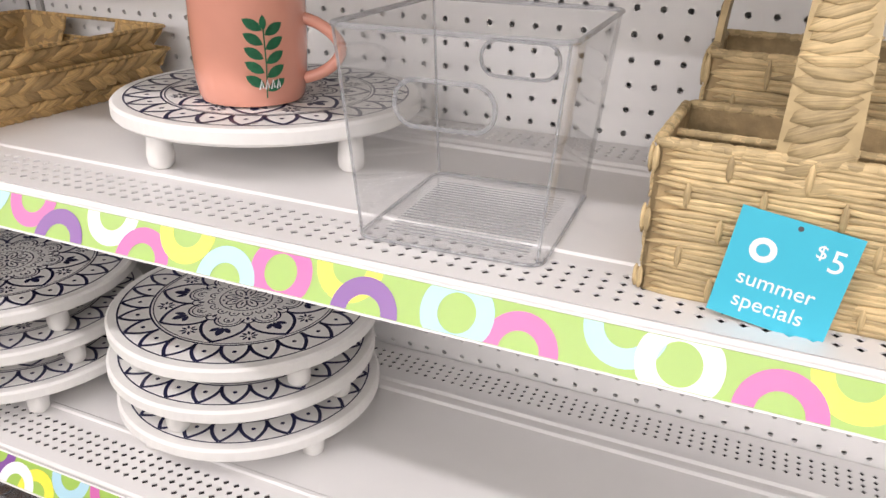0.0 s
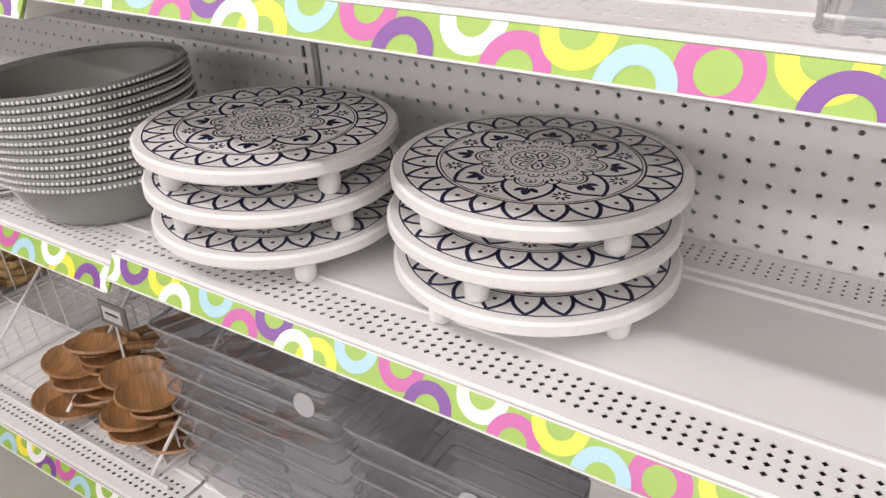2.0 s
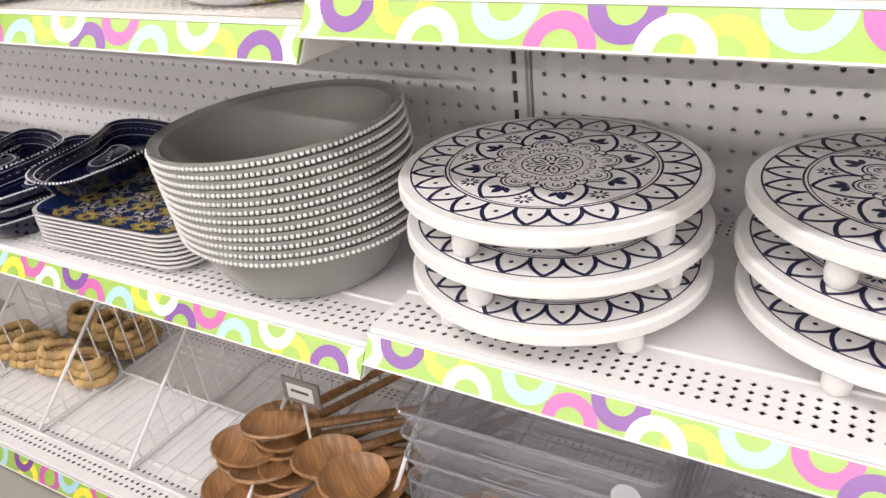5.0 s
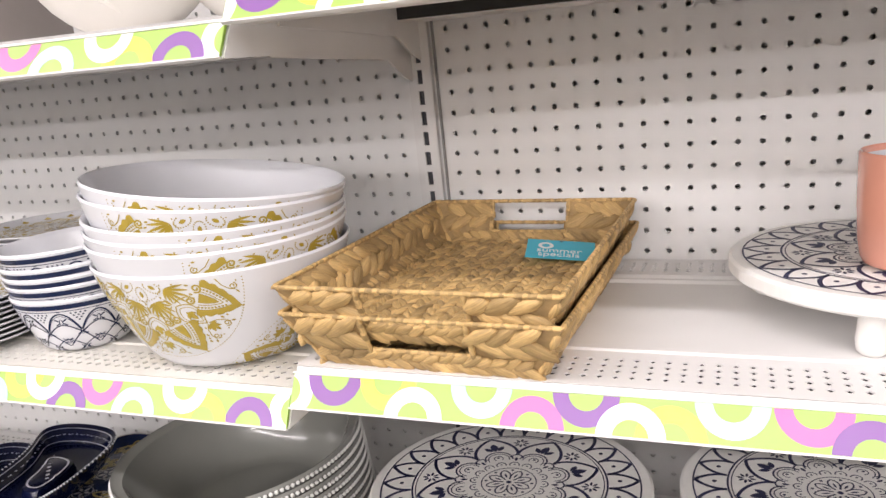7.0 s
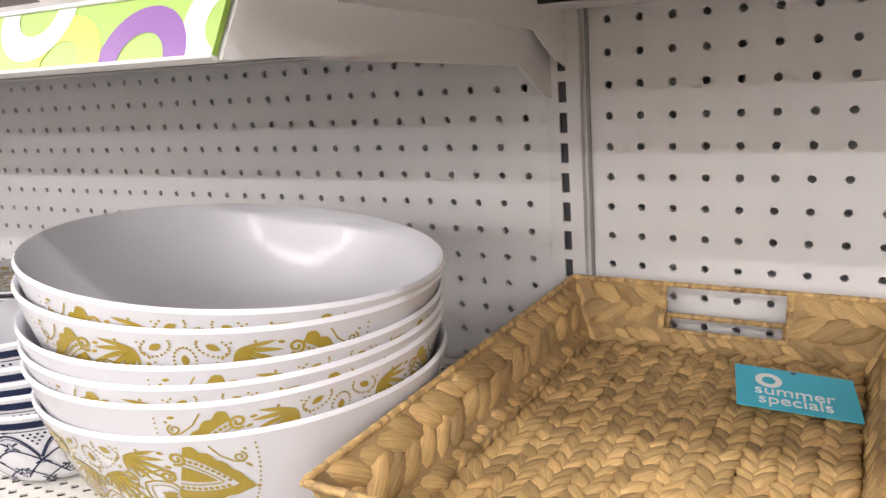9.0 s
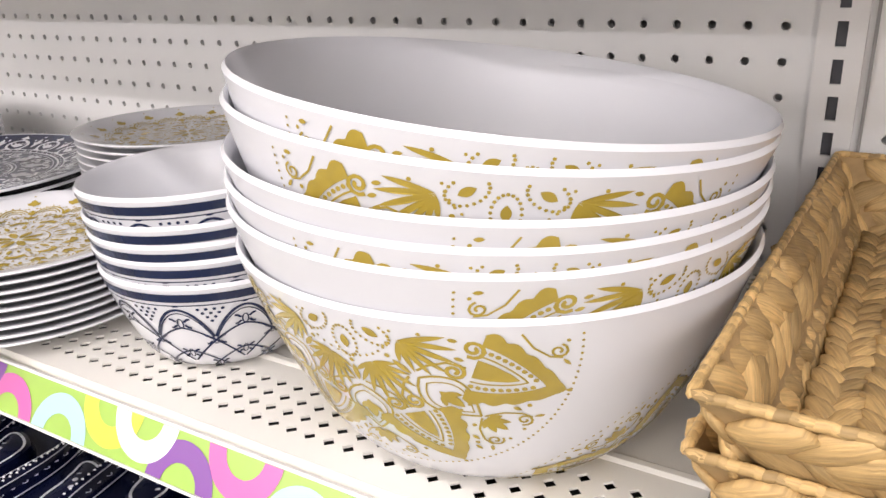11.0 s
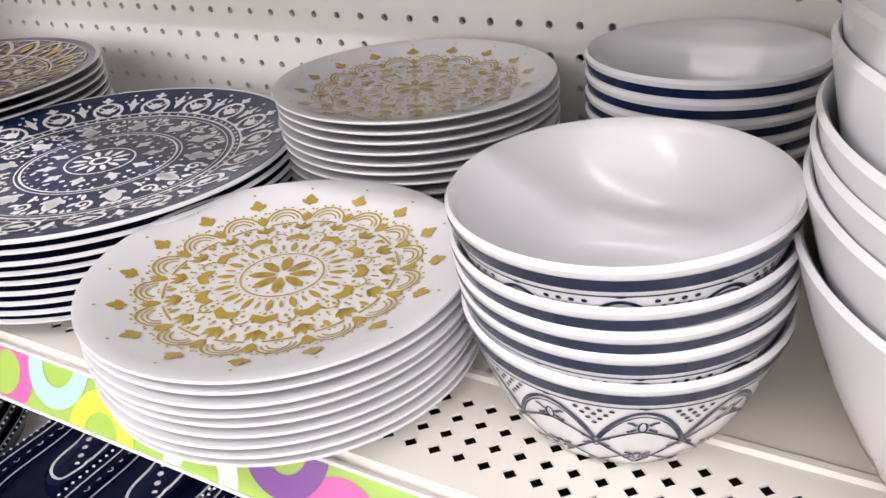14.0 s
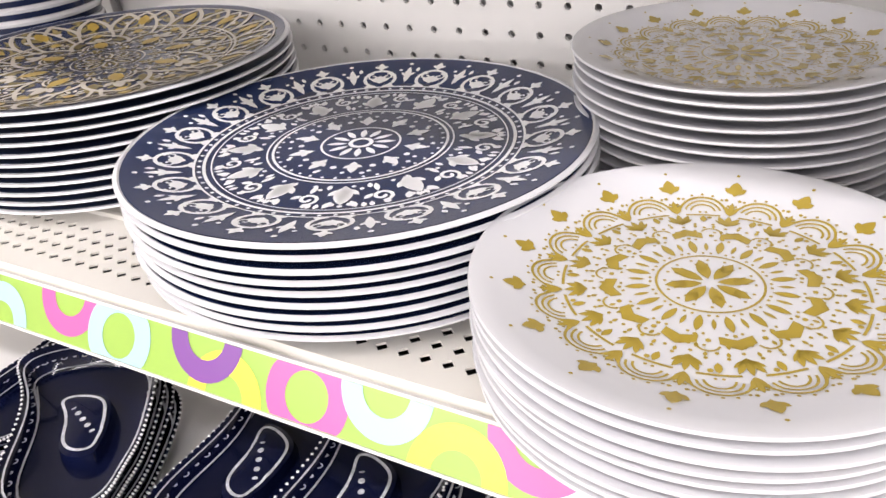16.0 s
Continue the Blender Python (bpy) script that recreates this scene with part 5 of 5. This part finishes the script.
part("frame", boxes((-0.032, 0, 0, 0.032, 0.004, 0.04), bev=0.001), M_TAUPE, sg); part("paper", boxes((-0.022, -0.001, 0.008, 0.022, 0.0, 0.032)), M_WHITE, sg); part("text_bar", boxes((-0.015, -0.0016, 0.020, 0.015, -0.001, 0.024)), M_DARK, sg)
part("stem", boxes((-0.002, 0.001, -0.176, 0.002, 0.003, 0.0)), M_WIRE, sg)
for k in range(7):
    x, y = -0.79 - 0.075 * (k % 4), -0.24 + 0.11 * (k // 4)
    t = thing("rope_bundle", on("B3", x, y, 25 * k, 0.012), "tan coiled straw bundle lying in the wire rack", "straw bundle", "straw bundles")
    wv = Weave()
    for j in range(3): 
        for a in range(14): wv.lump(((0.05 - 0.008 * j) * cos(2 * pi * a / 14), (0.032 - 0.005 * j) * sin(2 * pi * a / 14), 0.012 + 0.016 * j), (-sin(2 * pi * a / 14), cos(2 * pi * a / 14), 0.1), (cos(2 * pi * a / 14), sin(2 * pi * a / 14), 0.4), 0.034, 0.02, 0.014)
    wv.mesh("strand", M_GRASS, t)

# ---- second shelf, far section: platters and navy dishes ----
PLP = []
for gx in range(5):
    for gy in range(6):
        cx, cy = -0.10 + 0.05 * gx, -0.125 + 0.05 * gy
        if abs(cx) < 0.055 and abs(cy) < 0.06: continue
        PLP += [[(cx + x * 0.021, cy + y * 0.021) for x, y in q] for q in around(6, petal(0.2, 0.95, 0.42, 0.09, 6) + leaf(0.25, 0, 0, 0.5, 0.22))]
PLP += [[(x * 0.06, y * 0.06) for x, y in q] for q in around(12, petal(0.3, 0.95, 0.22, 0.05, 6) + leaf(0.35, 0, 0, 0.4, 0.1)) + ring(0.28, 0.05, 24)]
PLW = []
for gx in range(5):
    for gy in range(6):
        cx, cy = -0.075 + 0.05 * gx, -0.10 + 0.05 * gy
        if cx < 0.11 and cy < 0.14: PLW += [[(cx + x * 0.015, cy + y * 0.015) for x, y in q] for q in around(5, leaf(0.15, 0, 0, 0.7, 0.34) + spiral(1.05, 0.3, 0.28, 0.09, 0, 1.2, 1, 10)) + ring(0.95, 0.07, 20)]
M_STRAW = material("old_gold_print", (0.40, 0.30, 0.07), 0.3, var=0.2, scale=150)
M_CLEARW = material("milky_melamine", (0.66, 0.65, 0.64), 0.25, var=0.04, coat=0.3)
for k in range(8):
    last = k == 7
    t = thing("platter", on("B2", -0.425, -0.205, 3, 0.0005 + 0.0062 * k), "rectangular navy platter with gold floral border, in a stack", "platter", "navy platters")
    part("dish", loft([rounded(0.24, 0.28, 0.03, 0), rounded(0.272, 0.316, 0.04, 0.012), rounded(0.272, 0.316, 0.04, 0.0145), rounded(0.266, 0.310, 0.038, 0.0145), rounded(0.236, 0.276, 0.03, 0.003)], cap1=True), M_CLEARW, t, smooth=True)
    part("coloured_face", loft([rounded(0.236, 0.276, 0.03, 0.0036), rounded(0.262, 0.306, 0.037, 0.0150)]), M_NAVY, t, "navy glazed face")
    if last: part("printed_pattern", decal(PLP, lambda x, y: (x, y, 0.0041 + max(0, max(abs(x) - 0.116, abs(y) - 0.136)) * 0.75)), M_STRAW, t, "gold floral print"); part("printed_line", decal(PLW, lambda x, y: (x, y, 0.0043 + max(0, max(abs(x) - 0.116, abs(y) - 0.136)) * 0.75)), M_BONE, t, "bone white floral line")

def fish_outline(sc, n=56):
    pts = []
    for k in range(n):
        a = 2 * pi * k / n
        r = 0.055 * (1 + 0.10 * cos(3 * a + 0.4)); x, y = r * cos(a), 1.75 * r * sin(a)
        x += 0.022 * sin(y * 26); pts.append((x * sc, y * sc))
    return pts
def navy_dish(m, label, beads=True):
    t = thing("relief_dish", m, label, "dish", "navy relief dishes")
    o = fish_outline(1.32)
    def lp(s, z): return [(x * s, y * s, z) for x, y in o]
    part("dish", loft([lp(0.72, 0), lp(0.80, 0.004), lp(0.96, 0.026), lp(1.0, 0.031), lp(0.99, 0.0335), lp(0.93, 0.031), lp(0.82, 0.011), lp(0.5, 0.006)], cap1=True), M_COBALT, t, smooth=True)
    bm = bmesh.new()
    for i in range(len(o)):
        for u in (0, 0.5):
            a, b = o[i], o[(i + 1) % len(o)]; p = (a[0] + (b[0] - a[0]) * u, a[1] + (b[1] - a[1]) * u)
            bmesh.ops.create_icosphere(bm, subdivisions=1, radius=0.0016, matrix=Matrix.Translation((p[0] * 0.995, p[1] * 0.995, 0.033)))
    part("bead_edge", bm, M_WHITE, t, "white beaded edge")
    for sc, z in ((0.925, 0.0303), (0.835, 0.0142)): part("inlay_line", decal(stroke([(x * sc, y * sc) for x, y in o], 0.0038, True), lambda x, y: (x, y, z)), M_SILVER, t, "silver white inlaid line")
    dots = []
    for i in range(len(o)): x, y = o[i][0] * 0.88, o[i][1] * 0.88; dots += arc(x, y, 0.0028, 0.0014, 0, 2 * pi, 8) if i % 2 else dot(x, y, 0.0024, 6)
    part("inlay_motif", decal(dots, lambda x, y: (x, y, 0.0228)), M_SILVER, t, "silver white relief motif")
    part("centre_boss", loft([[(x * 0.36, y * 0.42, 0.006) for x, y in o], [(x * 0.33, y * 0.38, 0.018) for x, y in o], [(x * 0.22, y * 0.28, 0.021) for x, y in o]], cap1=True), M_COBALT, t, smooth=True)
    pr = stroke([(x * 0.27, y * 0.33) for x, y in o], 0.003, True) + [q for j in range(5) for q in dot(0.0, -0.024 + 0.012 * j, 0.0032, 8)]
    part("relief_print", decal(pr, lambda x, y: (x, y, 0.0215 if abs(y) < 0.024 and abs(x) < 0.011 else 0.0205)), M_SILVER, t)
M_SILVER = material("silver_white_relief", (0.55, 0.56, 0.60), 0.35, var=0.3, scale=400, bump=0.4, bscale=600)
for x, y, tr, n in ((-0.635, -0.262, 28, 3), (-0.762, -0.268, 26, 3), (-0.885, -0.262, 28, 2), (-1.045, -0.315, 62, 4), (-1.18, -0.24, 30, 2)):
    for k in range(n): navy_dish(on("B2", x, y, tr + 3 * k, 0.0005 + 0.0195 * k), "glossy navy relief dish with white beaded edge, stacked")
navy_dish(on("B2", -0.535, -0.225, 42, 0.066), "glossy navy relief dish with white beaded edge, lying on platters")

# ---- top shelves ----
M_CERAMIC = material("off_white_ceramic", (0.78, 0.75, 0.70), 0.35, var=0.03, scale=30, bump=0.05)
def vase(m, R, label, strap):
    t = thing("round_vase", m, label, "vase", "white round vases")
    prof = [(0, 0.002), (R * 0.35, 0.0), (R * 0.42, 0.002)] + [(R * sin(a), R - R * cos(a) * 1.0) for a in [0.45 + 0.18 * k for k in range(13)]]
    part("body", revolve(dish(prof, 0.005), 64), M_CERAMIC, t, smooth=True)
    if strap: part("strap", tube(bmesh.new(), [(R * 1.03 * sin(1.55 - 1.0 * u) * cos(-1.9 + 1.0 * u), R * 1.03 * sin(1.55 - 1.0 * u) * sin(-1.9 + 1.0 * u), R - R * 1.03 * cos(1.55 - 1.0 * u) * (1 - 0.1 * u)) for u in [k / 10 for k in range(11)]], 0.0035, 8), M_CERAMIC, t, "white cord strap", smooth=True)
vase(on("B0", -0.225, -0.235), 0.098, "large off-white round ceramic vase with a cord strap", True)
vase(on("B0", -0.098, -0.17), 0.088, "off-white round ceramic vase on the upper shelf", False)
for x, w in ((-0.42, 0.075), (-0.53, 0.09)):
    t = thing("carton", on("B0", x, -0.23), "taupe grey upright carton on the upper shelf", "box", "taupe cartons"); part("body", boxes((-w / 2, -0.08, 0, w / 2, 0.08, 0.22), bev=0.003), M_TAUPE, t); part("flap", boxes((-w / 2 + 0.002, -0.078, 0.221, w / 2 - 0.002, 0.078, 0.223)), M_CARTON, t)
for x in (0.055, 0.115):
    t = thing("figurine_base", on("A0", x, -0.33), "small dark metal ornament with gold trim", "ornament", "dark ornaments"); part("body", revolve([(0, 0), (0.014, 0), (0.016, 0.004), (0.012, 0.012), (0.009, 0.03), (0.013, 0.05), (0.006, 0.07), (0, 0.072)], 20), M_DARK, t, smooth=True); part("trim", revolve([(0, 0.0125), (0.0135, 0.0125), (0.0135, 0.0155), (0, 0.0155)], 20), M_GOLD, t)
sg = thing("shelf_sign", pose(0.292, -0.370, FRONT["A0"] - 0.043), "grey hanging price card under the upper shelf", "sign")
part("card", boxes((-0.016, -0.0015, -0.001, 0.016, 0.0, 0.016)), M_TAUPE, sg); part("text_bar", boxes((-0.006, -0.0022, 0.003, 0.006, -0.0018, 0.0045)), M_WHITE, sg)
